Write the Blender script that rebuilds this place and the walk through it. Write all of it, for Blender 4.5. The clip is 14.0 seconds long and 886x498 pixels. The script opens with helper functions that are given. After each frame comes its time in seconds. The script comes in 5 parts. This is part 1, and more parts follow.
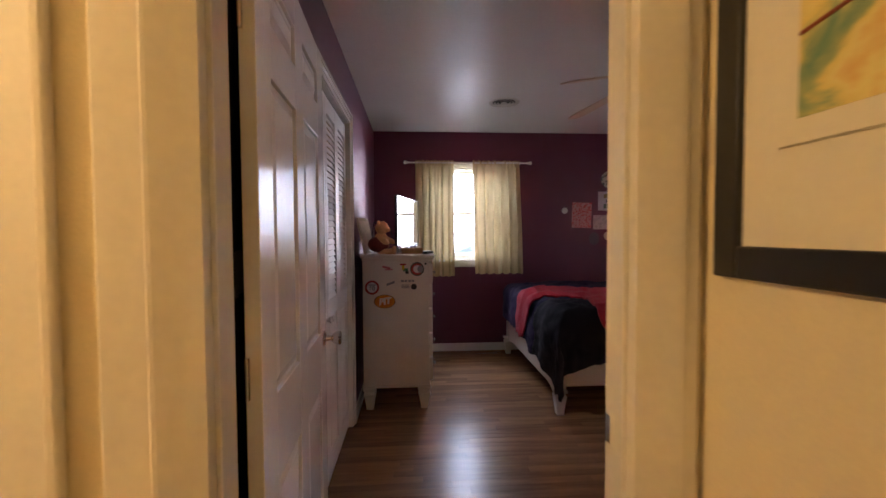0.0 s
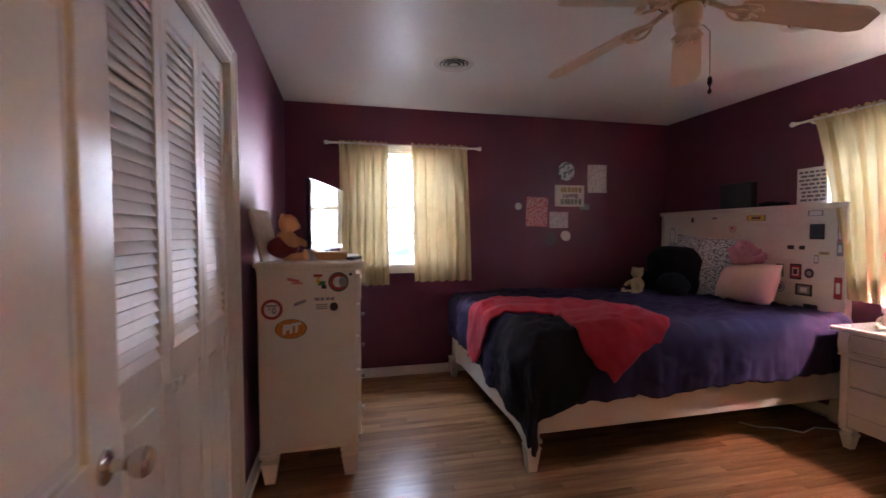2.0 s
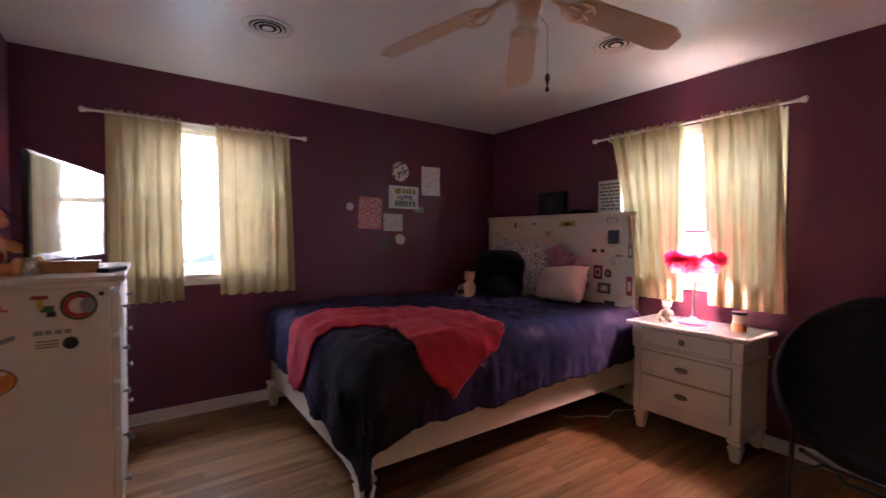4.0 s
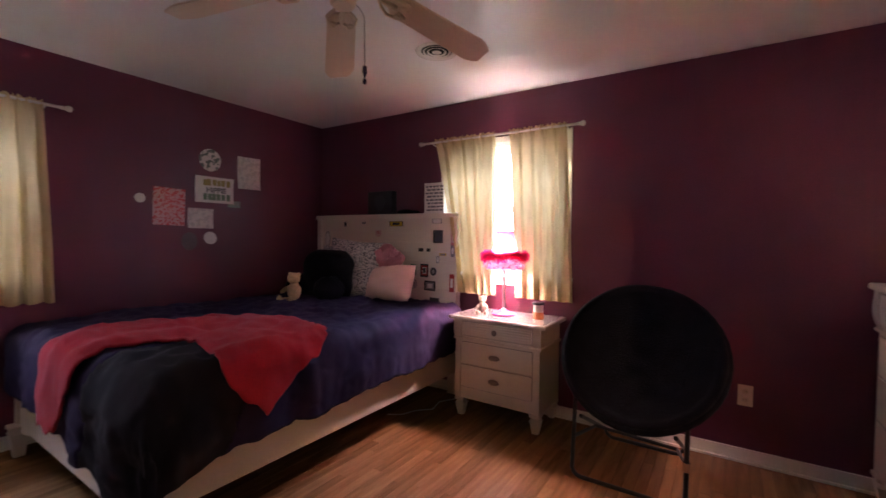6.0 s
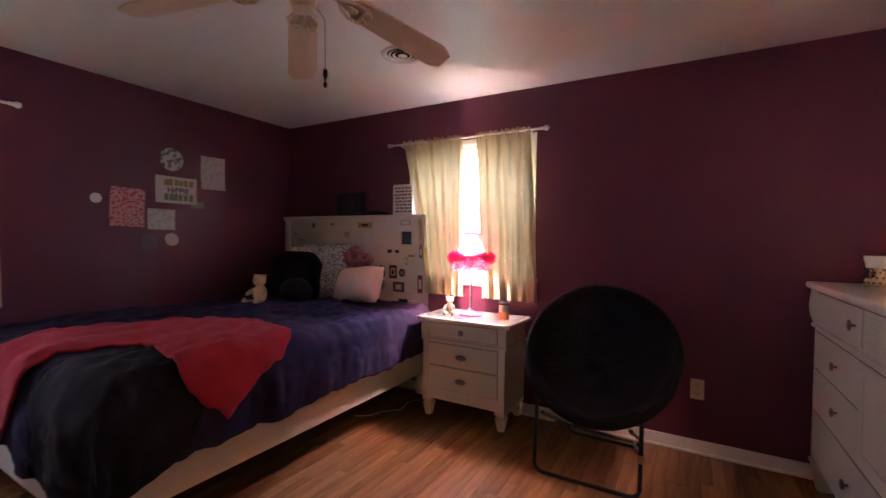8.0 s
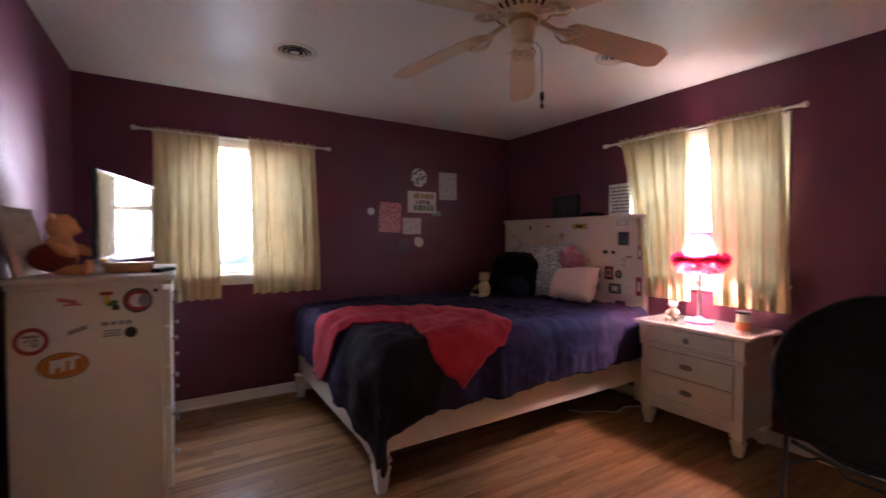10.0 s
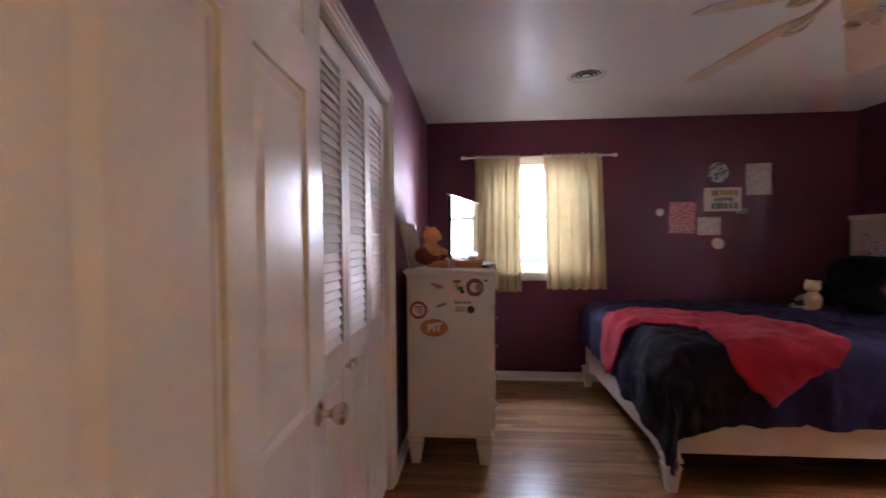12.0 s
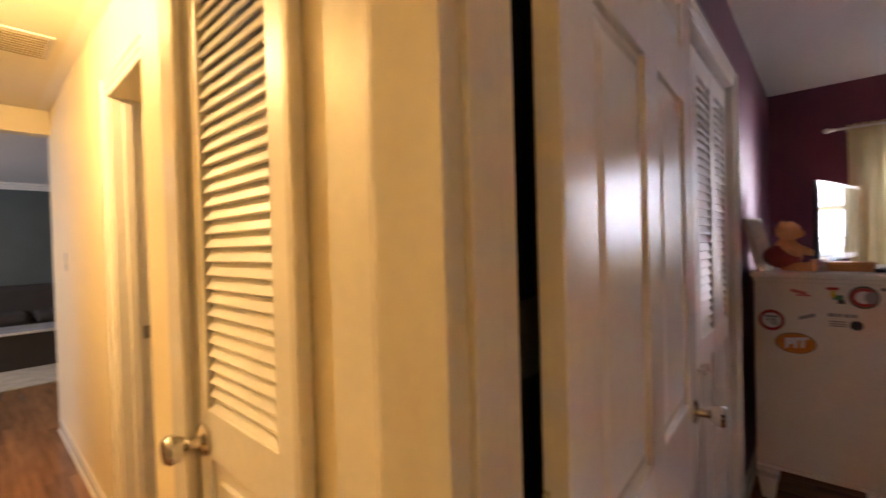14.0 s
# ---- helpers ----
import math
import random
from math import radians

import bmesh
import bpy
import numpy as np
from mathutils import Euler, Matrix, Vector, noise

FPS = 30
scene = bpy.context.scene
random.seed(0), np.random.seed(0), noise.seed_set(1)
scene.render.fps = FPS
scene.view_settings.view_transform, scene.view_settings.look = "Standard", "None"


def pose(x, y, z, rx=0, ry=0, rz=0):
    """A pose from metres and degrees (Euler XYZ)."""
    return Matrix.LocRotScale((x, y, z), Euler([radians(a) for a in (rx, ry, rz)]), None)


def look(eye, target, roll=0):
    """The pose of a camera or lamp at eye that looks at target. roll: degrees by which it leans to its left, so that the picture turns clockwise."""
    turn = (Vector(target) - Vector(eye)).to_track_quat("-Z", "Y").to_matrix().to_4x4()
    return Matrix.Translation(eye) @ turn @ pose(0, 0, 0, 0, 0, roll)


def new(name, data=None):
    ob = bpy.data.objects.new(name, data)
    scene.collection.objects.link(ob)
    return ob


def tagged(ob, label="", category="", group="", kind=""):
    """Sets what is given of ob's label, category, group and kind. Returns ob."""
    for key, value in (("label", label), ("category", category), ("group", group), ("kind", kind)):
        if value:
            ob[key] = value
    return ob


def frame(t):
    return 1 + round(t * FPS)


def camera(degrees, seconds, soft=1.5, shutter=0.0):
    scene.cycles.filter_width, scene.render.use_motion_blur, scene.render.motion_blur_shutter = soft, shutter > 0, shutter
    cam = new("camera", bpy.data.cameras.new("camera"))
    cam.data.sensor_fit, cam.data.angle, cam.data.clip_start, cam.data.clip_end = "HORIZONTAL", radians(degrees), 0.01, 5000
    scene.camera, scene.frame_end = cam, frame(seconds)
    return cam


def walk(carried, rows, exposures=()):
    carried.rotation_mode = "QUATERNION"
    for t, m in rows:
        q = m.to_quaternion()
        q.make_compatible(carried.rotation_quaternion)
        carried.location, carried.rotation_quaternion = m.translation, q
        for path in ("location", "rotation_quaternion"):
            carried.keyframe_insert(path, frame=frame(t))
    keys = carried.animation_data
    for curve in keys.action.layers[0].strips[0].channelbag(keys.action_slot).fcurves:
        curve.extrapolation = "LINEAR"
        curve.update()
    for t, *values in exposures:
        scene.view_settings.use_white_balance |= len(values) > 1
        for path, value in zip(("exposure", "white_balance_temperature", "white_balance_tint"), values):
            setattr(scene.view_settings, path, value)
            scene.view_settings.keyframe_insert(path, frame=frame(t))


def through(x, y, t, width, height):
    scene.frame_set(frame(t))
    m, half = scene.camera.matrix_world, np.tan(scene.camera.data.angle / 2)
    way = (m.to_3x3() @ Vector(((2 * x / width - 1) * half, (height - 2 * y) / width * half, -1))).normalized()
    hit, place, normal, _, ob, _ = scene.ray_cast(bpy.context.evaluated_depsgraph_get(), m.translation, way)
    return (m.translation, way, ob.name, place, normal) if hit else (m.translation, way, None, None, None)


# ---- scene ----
cam = camera(92.3, 14.0, shutter=0.5)
PATH = [
    (0, (-0.013, -0.134, 1.32), (0.125, 1.86, 1.247), -0.3),
    (0.5, (-0.037, 0.112, 1.331), (0.118, 2.105, 1.251), -0.1),
    (1, (-0.036, 0.328, 1.305), (0.192, 2.316, 1.237), -0.4),
    (1.5, (-0.006, 0.55, 1.318), (0.32, 2.521, 1.236), -0.1),
    (2, (0.039, 0.72, 1.317), (0.495, 2.666, 1.239), -0.1),
    (2.5, (0.089, 0.868, 1.314), (0.724, 2.763, 1.238), 0.1),
    (3, (0.137, 0.982, 1.323), (0.963, 2.802, 1.249), 0.2),
    (3.5, (0.171, 1.04, 1.319), (1.167, 2.773, 1.252), 0.3),
    (6, (0.309, 1.041, 1.307), (1.982, 2.135, 1.255), 0.8),
    (6.5, (0.329, 1.03, 1.309), (2.094, 1.97, 1.26), 0.9),
    (7, (0.331, 1.02, 1.306), (2.136, 1.88, 1.262), 0.9),
    (9.5, (0.208, 0.873, 1.322), (1.513, 2.387, 1.27), 0.3),
    (10, (0.161, 0.837, 1.321), (1.216, 2.535, 1.269), 0.1),
    (10.5, (0.121, 0.8, 1.32), (0.896, 2.643, 1.267), 0.0),
    (11, (0.091, 0.729, 1.346), (0.569, 2.67, 1.284), -0.2),
    (11.5, (0.057, 0.642, 1.324), (0.22, 2.635, 1.28), -0.4),
    (12, (0.023, 0.545, 1.337), (-0.134, 2.538, 1.293), -0.5),
    (12.5, (-0.021, 0.489, 1.342), (-0.450, 2.44, 1.295), -0.7),
    (13, (-0.048, 0.448, 1.353), (-0.782, 2.307, 1.303), -0.9),
    (13.5, (-0.082, 0.39, 1.361), (-1.126, 2.095, 1.313), -1.3),
    (14, (-0.118, 0.339, 1.355), (-1.453, 1.828, 1.328), -1.6),
]
EXPOSURE = [(0, 1.46, 6200, 28), (1.5, 1.82, 6150, 27), (3.5, 1.66, 6150, 29), (6.5, 1.68, 6350, 35), (9.5, 1.62, 6250, 32), (12, 1.94, 6100, 27), (14, 1.66, 6550, 28)]
walk(cam, [(t, look(eye, target, roll)) for t, eye, target, roll in PATH], EXPOSURE)

# ---- world, lights ----
world = bpy.data.worlds.new("sky")
scene.world = world
world.use_nodes = True
wn = world.node_tree
sky = wn.nodes.new("ShaderNodeTexSky")
sky.sky_type, sky.sun_disc = "NISHITA", False
sky.sun_elevation, sky.sun_rotation = radians(38), radians(200)
wn.links.new(sky.outputs["Color"], wn.nodes["Background"].inputs["Color"])
wn.nodes["Background"].inputs["Strength"].default_value = 0.1

GLOW_NORTH, GLOW_EAST = 8.0, 11.0          # daylight beyond the two windows
HALL_WATTS, LAMP_WATTS, FAR_WATTS = 29.0, 42.0, 8.0
DRESSER_WATTS = 11.0


def lamp_light(name, kind, energy, color, place, size):
    data = bpy.data.lights.new(name, kind)
    data.energy, data.color = energy, color
    if kind == "POINT":
        data.shadow_soft_size = size
    ob = new(name, data)
    ob.location = place
    return ob


HALL_LAMP = (-2.2, 0.05, 2.31)
lamp_light("hall_bulb", "POINT", HALL_WATTS, (1.0, 0.68, 0.27), HALL_LAMP, 0.05)
lamp_light("table_bulb", "POINT", LAMP_WATTS, (1.0, 0.72, 0.62), (3.18, 2.375, 1.2), 0.03)
DRESSER_LAMP = (1.86, 0.13, 1.108)          # the lamp on the dresser, whose light lies on the east wall
lamp_light("dresser_bulb", "POINT", DRESSER_WATTS, (1.0, 0.60, 0.36), (DRESSER_LAMP[0], DRESSER_LAMP[1], 1.50), 0.04)
# added cool area lamp before a windowless wall, brightens the living room
far = bpy.data.lights.new("living_room_fill", "AREA")
far.energy, far.color, far.shape, far.size, far.size_y = FAR_WATTS * 4, (0.8, 0.9, 1.0), "RECTANGLE", 1.6, 1.2
far_ob = new("living_room_fill", far)
far_ob.matrix_world = look((-7.0, -2.9, 1.5), (-7.0, 2.0, 1.0))

day = bpy.data.lights.new("window_daylight", "AREA")
day.energy, day.color, day.shape, day.size, day.size_y, day.spread = 5.2, (0.90, 0.94, 1.0), "RECTANGLE", 0.35, 0.9, radians(50)
day_ob = new("window_daylight", day)
day_ob.matrix_world = look((1.06, 5.05, 1.62), (-0.44, 3.08, 1.45))

for place, aim, watts in (((0.61, 5.35, 2.95), (0.9, 2.2, 0.3), 170.0), ((4.2, 2.5, 2.95), (1.2, 2.4, 0.3), 300.0)):
    sk = bpy.data.lights.new("window_skylight", "AREA")
    sk.energy, sk.color, sk.shape, sk.size, sk.size_y = watts, (0.64, 0.80, 1.0), "RECTANGLE", 1.4, 0.9
    sk_ob = new("window_skylight", sk)
    sk_ob.matrix_world = look(place, aim)

# ---- materials ----


def mat(name, color, rough=0.5, metal=0.0, vary=0.12, scale=6.0, fine=90.0, bump=0.06, coat=0.0, sheen=0.0, stretch=None, per_piece=0.0, hue=None, spec=0.5, blotch=0.06, grain=1.0):
    """A surface with broad and fine variation, and a fine relief."""
    m = bpy.data.materials.new(name)
    m.use_nodes = True
    t = m.node_tree
    b = t.nodes["Principled BSDF"]
    b.inputs["Metallic"].default_value = metal
    b.inputs["Coat Weight"].default_value = coat
    b.inputs["Sheen Weight"].default_value = sheen
    b.inputs["Specular IOR Level"].default_value = spec
    co = t.nodes.new("ShaderNodeTexCoord")
    src = co.outputs["Object"]
    if stretch:
        mp = t.nodes.new("ShaderNodeMapping")
        mp.inputs["Scale"].default_value = stretch
        t.links.new(src, mp.inputs["Vector"])
        src = mp.outputs["Vector"]
    n1, n2 = t.nodes.new("ShaderNodeTexNoise"), t.nodes.new("ShaderNodeTexNoise")
    n1.inputs["Scale"].default_value, n1.inputs["Detail"].default_value = scale, 4
    n2.inputs["Scale"].default_value, n2.inputs["Detail"].default_value = fine, 3
    t.links.new(src, n1.inputs["Vector"])
    t.links.new(src, n2.inputs["Vector"])
    mix = t.nodes.new("ShaderNodeMath")
    mix.operation = "MULTIPLY_ADD"
    mix.inputs[1].default_value = grain
    t.links.new(n2.outputs["Fac"], mix.inputs[0])
    t.links.new(n1.outputs["Fac"], mix.inputs[2])
    last = mix.outputs[0]
    if per_piece:
        info = t.nodes.new("ShaderNodeObjectInfo")
        ma = t.nodes.new("ShaderNodeMath")
        ma.operation = "MULTIPLY_ADD"
        ma.inputs[1].default_value = per_piece
        t.links.new(info.outputs["Random"], ma.inputs[0])
        t.links.new(last, ma.inputs[2])
        last = ma.outputs[0]
    rng = t.nodes.new("ShaderNodeMapRange")
    rng.inputs["From Min"].default_value, rng.inputs["From Max"].default_value = 0.4 + 0.2 * grain, 0.6 + 0.8 * grain + per_piece
    t.links.new(last, rng.inputs["Value"])
    ramp = t.nodes.new("ShaderNodeMixRGB")
    hi = hue or color
    ramp.inputs["Color1"].default_value = (*[max(0, c * (1 - vary)) for c in color], 1)
    ramp.inputs["Color2"].default_value = (*[min(1, c * (1 + vary)) for c in hi], 1)
    t.links.new(rng.outputs["Result"], ramp.inputs["Fac"])
    t.links.new(ramp.outputs["Color"], b.inputs["Base Color"])
    rr = t.nodes.new("ShaderNodeMapRange")
    rr.inputs["To Min"].default_value, rr.inputs["To Max"].default_value = max(0.02, rough - blotch), min(1, rough + blotch)
    t.links.new(n1.outputs["Fac"], rr.inputs["Value"])
    t.links.new(rr.outputs["Result"], b.inputs["Roughness"])
    if bump:
        bp = t.nodes.new("ShaderNodeBump")
        bp.inputs["Strength"].default_value, bp.inputs["Distance"].default_value = bump, 0.01
        t.links.new(n2.outputs["Fac"], bp.inputs["Height"])
        t.links.new(bp.outputs["Normal"], b.inputs["Normal"])
    return m


def cloth(name, color, through=0.5, vary=0.12, weave=300.0):
    """Woven cloth that lets light through."""
    m = mat(name, color, 0.9, vary=vary, scale=9, fine=weave, bump=0.15)
    t = m.node_tree
    b, out = t.nodes["Principled BSDF"], t.nodes["Material Output"]
    tr, mx = t.nodes.new("ShaderNodeBsdfTranslucent"), t.nodes.new("ShaderNodeMixShader")
    t.links.new(b.inputs["Base Color"].links[0].from_socket, tr.inputs["Color"])
    mx.inputs["Fac"].default_value = through
    t.links.new(b.outputs["BSDF"], mx.inputs[1])
    t.links.new(tr.outputs["BSDF"], mx.inputs[2])
    t.links.new(mx.outputs[0], out.inputs["Surface"])
    return m


def clear(name, color=(1, 1, 1), rough=0.0, mixin=0.85):
    """Thin clear pane: mostly transparent, with a glossy skin."""
    m = bpy.data.materials.new(name)
    m.use_nodes = True
    t = m.node_tree
    t.nodes.remove(t.nodes["Principled BSDF"])
    tp, gl, mx = t.nodes.new("ShaderNodeBsdfTransparent"), t.nodes.new("ShaderNodeBsdfGlossy"), t.nodes.new("ShaderNodeMixShader")
    tp.inputs["Color"].default_value = (*color, 1)
    gl.inputs["Roughness"].default_value = rough
    mx.inputs["Fac"].default_value = 1 - mixin
    t.links.new(tp.outputs[0], mx.inputs[1])
    t.links.new(gl.outputs[0], mx.inputs[2])
    t.links.new(mx.outputs[0], t.nodes["Material Output"].inputs["Surface"])
    return m


def glow(name, color, strength):
    m = bpy.data.materials.new(name)
    m.use_nodes = True
    b = m.node_tree.nodes["Principled BSDF"]
    b.inputs["Base Color"].default_value = (*color, 1)
    b.inputs["Emission Color"].default_value = (*color, 1)
    b.inputs["Emission Strength"].default_value = strength
    return m


def outdoors(name, strength, low, split):
    """Bright sky above, pale garden below, for the distance outside a window."""
    m = bpy.data.materials.new(name)
    m.use_nodes = True
    t = m.node_tree
    t.nodes.remove(t.nodes["Principled BSDF"])
    em, co, sep = t.nodes.new("ShaderNodeEmission"), t.nodes.new("ShaderNodeTexCoord"), t.nodes.new("ShaderNodeSeparateXYZ")
    no, ad, ra = t.nodes.new("ShaderNodeTexNoise"), t.nodes.new("ShaderNodeMath"), t.nodes.new("ShaderNodeValToRGB")
    no.inputs["Scale"].default_value, no.inputs["Detail"].default_value = 3.0, 5
    ad.operation = "MULTIPLY_ADD"
    ad.inputs[1].default_value = 0.9
    t.links.new(co.outputs["Object"], sep.inputs[0])
    t.links.new(co.outputs["Object"], no.inputs["Vector"])
    t.links.new(no.outputs["Fac"], ad.inputs[0])
    t.links.new(sep.outputs["Z"], ad.inputs[2])
    e = ra.color_ramp.elements
    e[0].position, e[0].color = 0.0, (*low, 1)
    e[1].position, e[1].color = 1.0, (0.72, 0.86, 1.0, 1)
    mr = t.nodes.new("ShaderNodeMapRange")
    mr.inputs["From Min"].default_value, mr.inputs["From Max"].default_value = split, split + 0.28
    t.links.new(ad.outputs[0], mr.inputs["Value"])
    t.links.new(mr.outputs["Result"], ra.inputs["Fac"])
    t.links.new(ra.outputs["Color"], em.inputs["Color"])
    em.inputs["Strength"].default_value = strength
    t.links.new(em.outputs[0], t.nodes["Material Output"].inputs["Surface"])
    return m


PURPLE = mat("plum_wall_paint", (0.122, 0.025, 0.050), 0.44, spec=0.4, vary=0.16, scale=2.5, fine=120, bump=0.12, blotch=0.02)
CREAM = mat("cream_wall_paint", (0.74, 0.66, 0.47), 0.5, vary=0.05, scale=2.0, fine=150, bump=0.08)
CEIL = mat("satin_ceiling_paint", (0.76, 0.74, 0.71), 0.45, blotch=0.03, vary=0.04, scale=1.6, fine=60, bump=0.05)
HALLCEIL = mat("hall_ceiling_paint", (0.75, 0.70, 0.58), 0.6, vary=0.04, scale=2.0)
TRIM = mat("white_gloss_trim", (0.76, 0.73, 0.66), 0.12, blotch=0.03, vary=0.05, scale=5, fine=40, bump=0.03)
DOORW = mat("white_door_paint", (0.82, 0.80, 0.77), 0.23, vary=0.04, scale=4, fine=50, bump=0.04)
LEAFW = mat("white_louver_paint", (0.80, 0.78, 0.74), 0.40, vary=0.05, scale=4, fine=50, bump=0.04)
WHITEF = mat("ivory_furniture_paint", (0.74, 0.69, 0.60), 0.38, vary=0.06, scale=5, fine=70, bump=0.04)
OAK = mat("oak_strip_floor", (0.180, 0.083, 0.034), 0.26, blotch=0.025, vary=0.24, scale=3.0, fine=26, bump=0.0, stretch=(1, 9, 1), per_piece=0.4, grain=0.3, hue=(0.285, 0.148, 0.064))
# subfloor between the planks; also the shade painted round drawer fronts
DARKGAP = mat("dark_subfloor_and_gap_shade", (0.03, 0.016, 0.008), 0.8)
CURTAIN = cloth("ivory_curtain_cloth", (0.58, 0.465, 0.25), 0.06)
DUVET = mat("dark_purple_duvet", (0.027, 0.017, 0.050), 0.85, spec=0.2, vary=0.25, scale=5, fine=320, bump=0.12)
CHARCOAL = mat("charcoal_duvet_lining", (0.014, 0.010, 0.014), 0.85, spec=0.2, vary=0.3, scale=7, fine=320, bump=0.15)
NAVY = mat("navy_sheet", (0.03, 0.035, 0.11), 0.7, vary=0.2, scale=6, fine=300, bump=0.1)
THROW = mat("coral_fleece", (0.42, 0.024, 0.038), 0.95, spec=0.1, vary=0.2, scale=8, fine=240, bump=0.4, sheen=0.08)
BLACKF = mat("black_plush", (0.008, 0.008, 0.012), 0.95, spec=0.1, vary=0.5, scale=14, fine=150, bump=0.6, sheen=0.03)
BLACKM = mat("black_metal", (0.012, 0.012, 0.014), 0.4, vary=0.1)
CHROME = mat("brushed_nickel", (0.62, 0.60, 0.57), 0.18, metal=1.0, vary=0.05, bump=0.0)
PEWTER = mat("dark_pewter", (0.26, 0.24, 0.22), 0.35, metal=1.0, vary=0.2, bump=0.05)
FANW = mat("cream_fan_enamel", (0.72, 0.60, 0.44), 0.4, vary=0.06)
BLADE = mat("cream_fan_blade", (0.70, 0.56, 0.42), 0.45, vary=0.08, scale=3, fine=60, stretch=(1, 8, 1))
BRASS = mat("antique_brass", (0.45, 0.32, 0.12), 0.4, metal=0.8, vary=0.25)
# near black: shade coloured into recesses and slots, also the closet track
DARK = mat("shade_and_track_black", (0.006, 0.006, 0.006), 0.9)
GLASS = clear("window_glass", mixin=0.93)
PAPER = mat("white_paper", (0.72, 0.70, 0.66), 0.8, vary=0.08, scale=25)
INK = mat("dark_ink", (0.03, 0.03, 0.035), 0.7)

# ---- mesh helpers ----


def bx(bm, x0, x1, y0, y1, z0, z1, bevel=0.0):
    r = bmesh.ops.create_cube(bm, size=1.0)["verts"]
    for v in r:
        v.co = Vector(((x0 + x1) / 2 + v.co.x * (x1 - x0), (y0 + y1) / 2 + v.co.y * (y1 - y0), (z0 + z1) / 2 + v.co.z * (z1 - z0)))
    if bevel:
        es = list({e for v in r for e in v.link_edges})
        bmesh.ops.bevel(bm, geom=es, offset=bevel, segments=2, affect="EDGES", profile=0.5)
    return bm


def box(x0, x1, y0, y1, z0, z1, bevel=0.0):
    return bx(bmesh.new(), x0, x1, y0, y1, z0, z1, bevel)


def lathe(bm, profile, segs=24, at=(0, 0, 0), m=None, cap=True):
    """Turn (radius, height) pairs round z."""
    rings = []
    for r, z in profile:
        ring = []
        for i in range(segs):
            a = 2 * math.pi * i / segs
            p = Vector((r * math.cos(a), r * math.sin(a), z))
            ring.append(bm.verts.new((m @ p if m else p) + Vector(at)))
        rings.append(ring)
    for a, b in zip(rings, rings[1:]):
        for i in range(segs):
            bm.faces.new((a[i], a[(i + 1) % segs], b[(i + 1) % segs], b[i]))
    if cap and profile[0][0] > 1e-4:
        bm.faces.new(list(reversed(rings[0])))
    if cap and profile[-1][0] > 1e-4:
        bm.faces.new(rings[-1])
    return bm


def tube(bm, points, radius, segs=10, closed=False):
    pts = [Vector(p) for p in points]
    n, rings = len(pts), []
    for i, p in enumerate(pts):
        a = pts[(i - 1) % n] if closed or i else p
        b = pts[(i + 1) % n] if closed or i < n - 1 else p
        d = (b - a).normalized()
        u = d.cross(Vector((0, 0, 1)) if abs(d.z) < 0.9 else Vector((1, 0, 0))).normalized()
        w = d.cross(u)
        rings.append([bm.verts.new(p + radius * (math.cos(2 * math.pi * k / segs) * u + math.sin(2 * math.pi * k / segs) * w)) for k in range(segs)])
    for i in range(n if closed else n - 1):
        a, b = rings[i], rings[(i + 1) % n]
        off = 0
        if closed and i == n - 1:
            off = min(range(segs), key=lambda o: (b[o].co - a[0].co).length)
        for k in range(segs):
            bm.faces.new((a[k], a[(k + 1) % segs], b[(k + 1 + off) % segs], b[(k + off) % segs]))
    if not closed:
        bm.faces.new(list(reversed(rings[0])))
        bm.faces.new(rings[-1])
    return bm


def ball(bm, at, size, turn=(0, 0, 0), segs=16, lumps=0.0, seed=0):
    """An ellipsoid, uneven if lumps is given."""
    r = bmesh.ops.create_uvsphere(bm, u_segments=segs, v_segments=max(6, segs * 2 // 3), radius=1.0)["verts"]
    m = Matrix.Translation(at) @ Euler([radians(a) for a in turn]).to_matrix().to_4x4() @ Matrix.Diagonal((*size, 1))
    for v in r:
        k = 1 + lumps * noise.noise(v.co * 2.3 + Vector((seed, seed * 2.1, 0)))
        v.co = m @ (v.co * k)
    return bm


def grid(bm, nu, nv, f):
    vs = [[bm.verts.new(f(i / nu, j / nv)) for j in range(nv + 1)] for i in range(nu + 1)]
    for i in range(nu):
        for j in range(nv):
            bm.faces.new((vs[i][j], vs[i + 1][j], vs[i + 1][j + 1], vs[i][j + 1]))
    return bm


def disc(bm, cx, cy, z, rx, ry, h, segs=28, axis="z"):
    """A thin plate of oval outline, thick h along its axis."""
    def p(u, v, w):
        return {"z": (u, v, w), "y": (u, w, v), "x": (w, u, v)}[axis]
    rings = [[bm.verts.new(p(cx + rx * math.cos(2 * math.pi * i / segs), cy + ry * math.sin(2 * math.pi * i / segs), z + k)) for i in range(segs)] for k in (0, h)]
    bm.faces.new(rings[0])
    bm.faces.new(list(reversed(rings[1])))
    for i in range(segs):
        bm.faces.new((rings[0][i], rings[0][(i + 1) % segs], rings[1][(i + 1) % segs], rings[1][i]))
    return bm


def part(name, bm, material, parent=None, label="", smooth=False, mods=None):
    me = bpy.data.meshes.new(name)
    bmesh.ops.recalc_face_normals(bm, faces=bm.faces)
    bm.to_mesh(me)
    bm.free()
    me.materials.append(material)
    if smooth:
        for p in me.polygons:
            p.use_smooth = True
        me.set_sharp_from_angle(angle=radians(40))
    ob = new(name, me)
    ob.parent = parent
    if mods:
        mods(ob)
    if label:
        ob["label"] = label
    return ob


def share(name, me, parent, m=None):
    """One more piece on a mesh that is there already."""
    ob = new(name, me)
    ob.parent = parent
    if m is not None:
        ob.matrix_local = m
    return ob


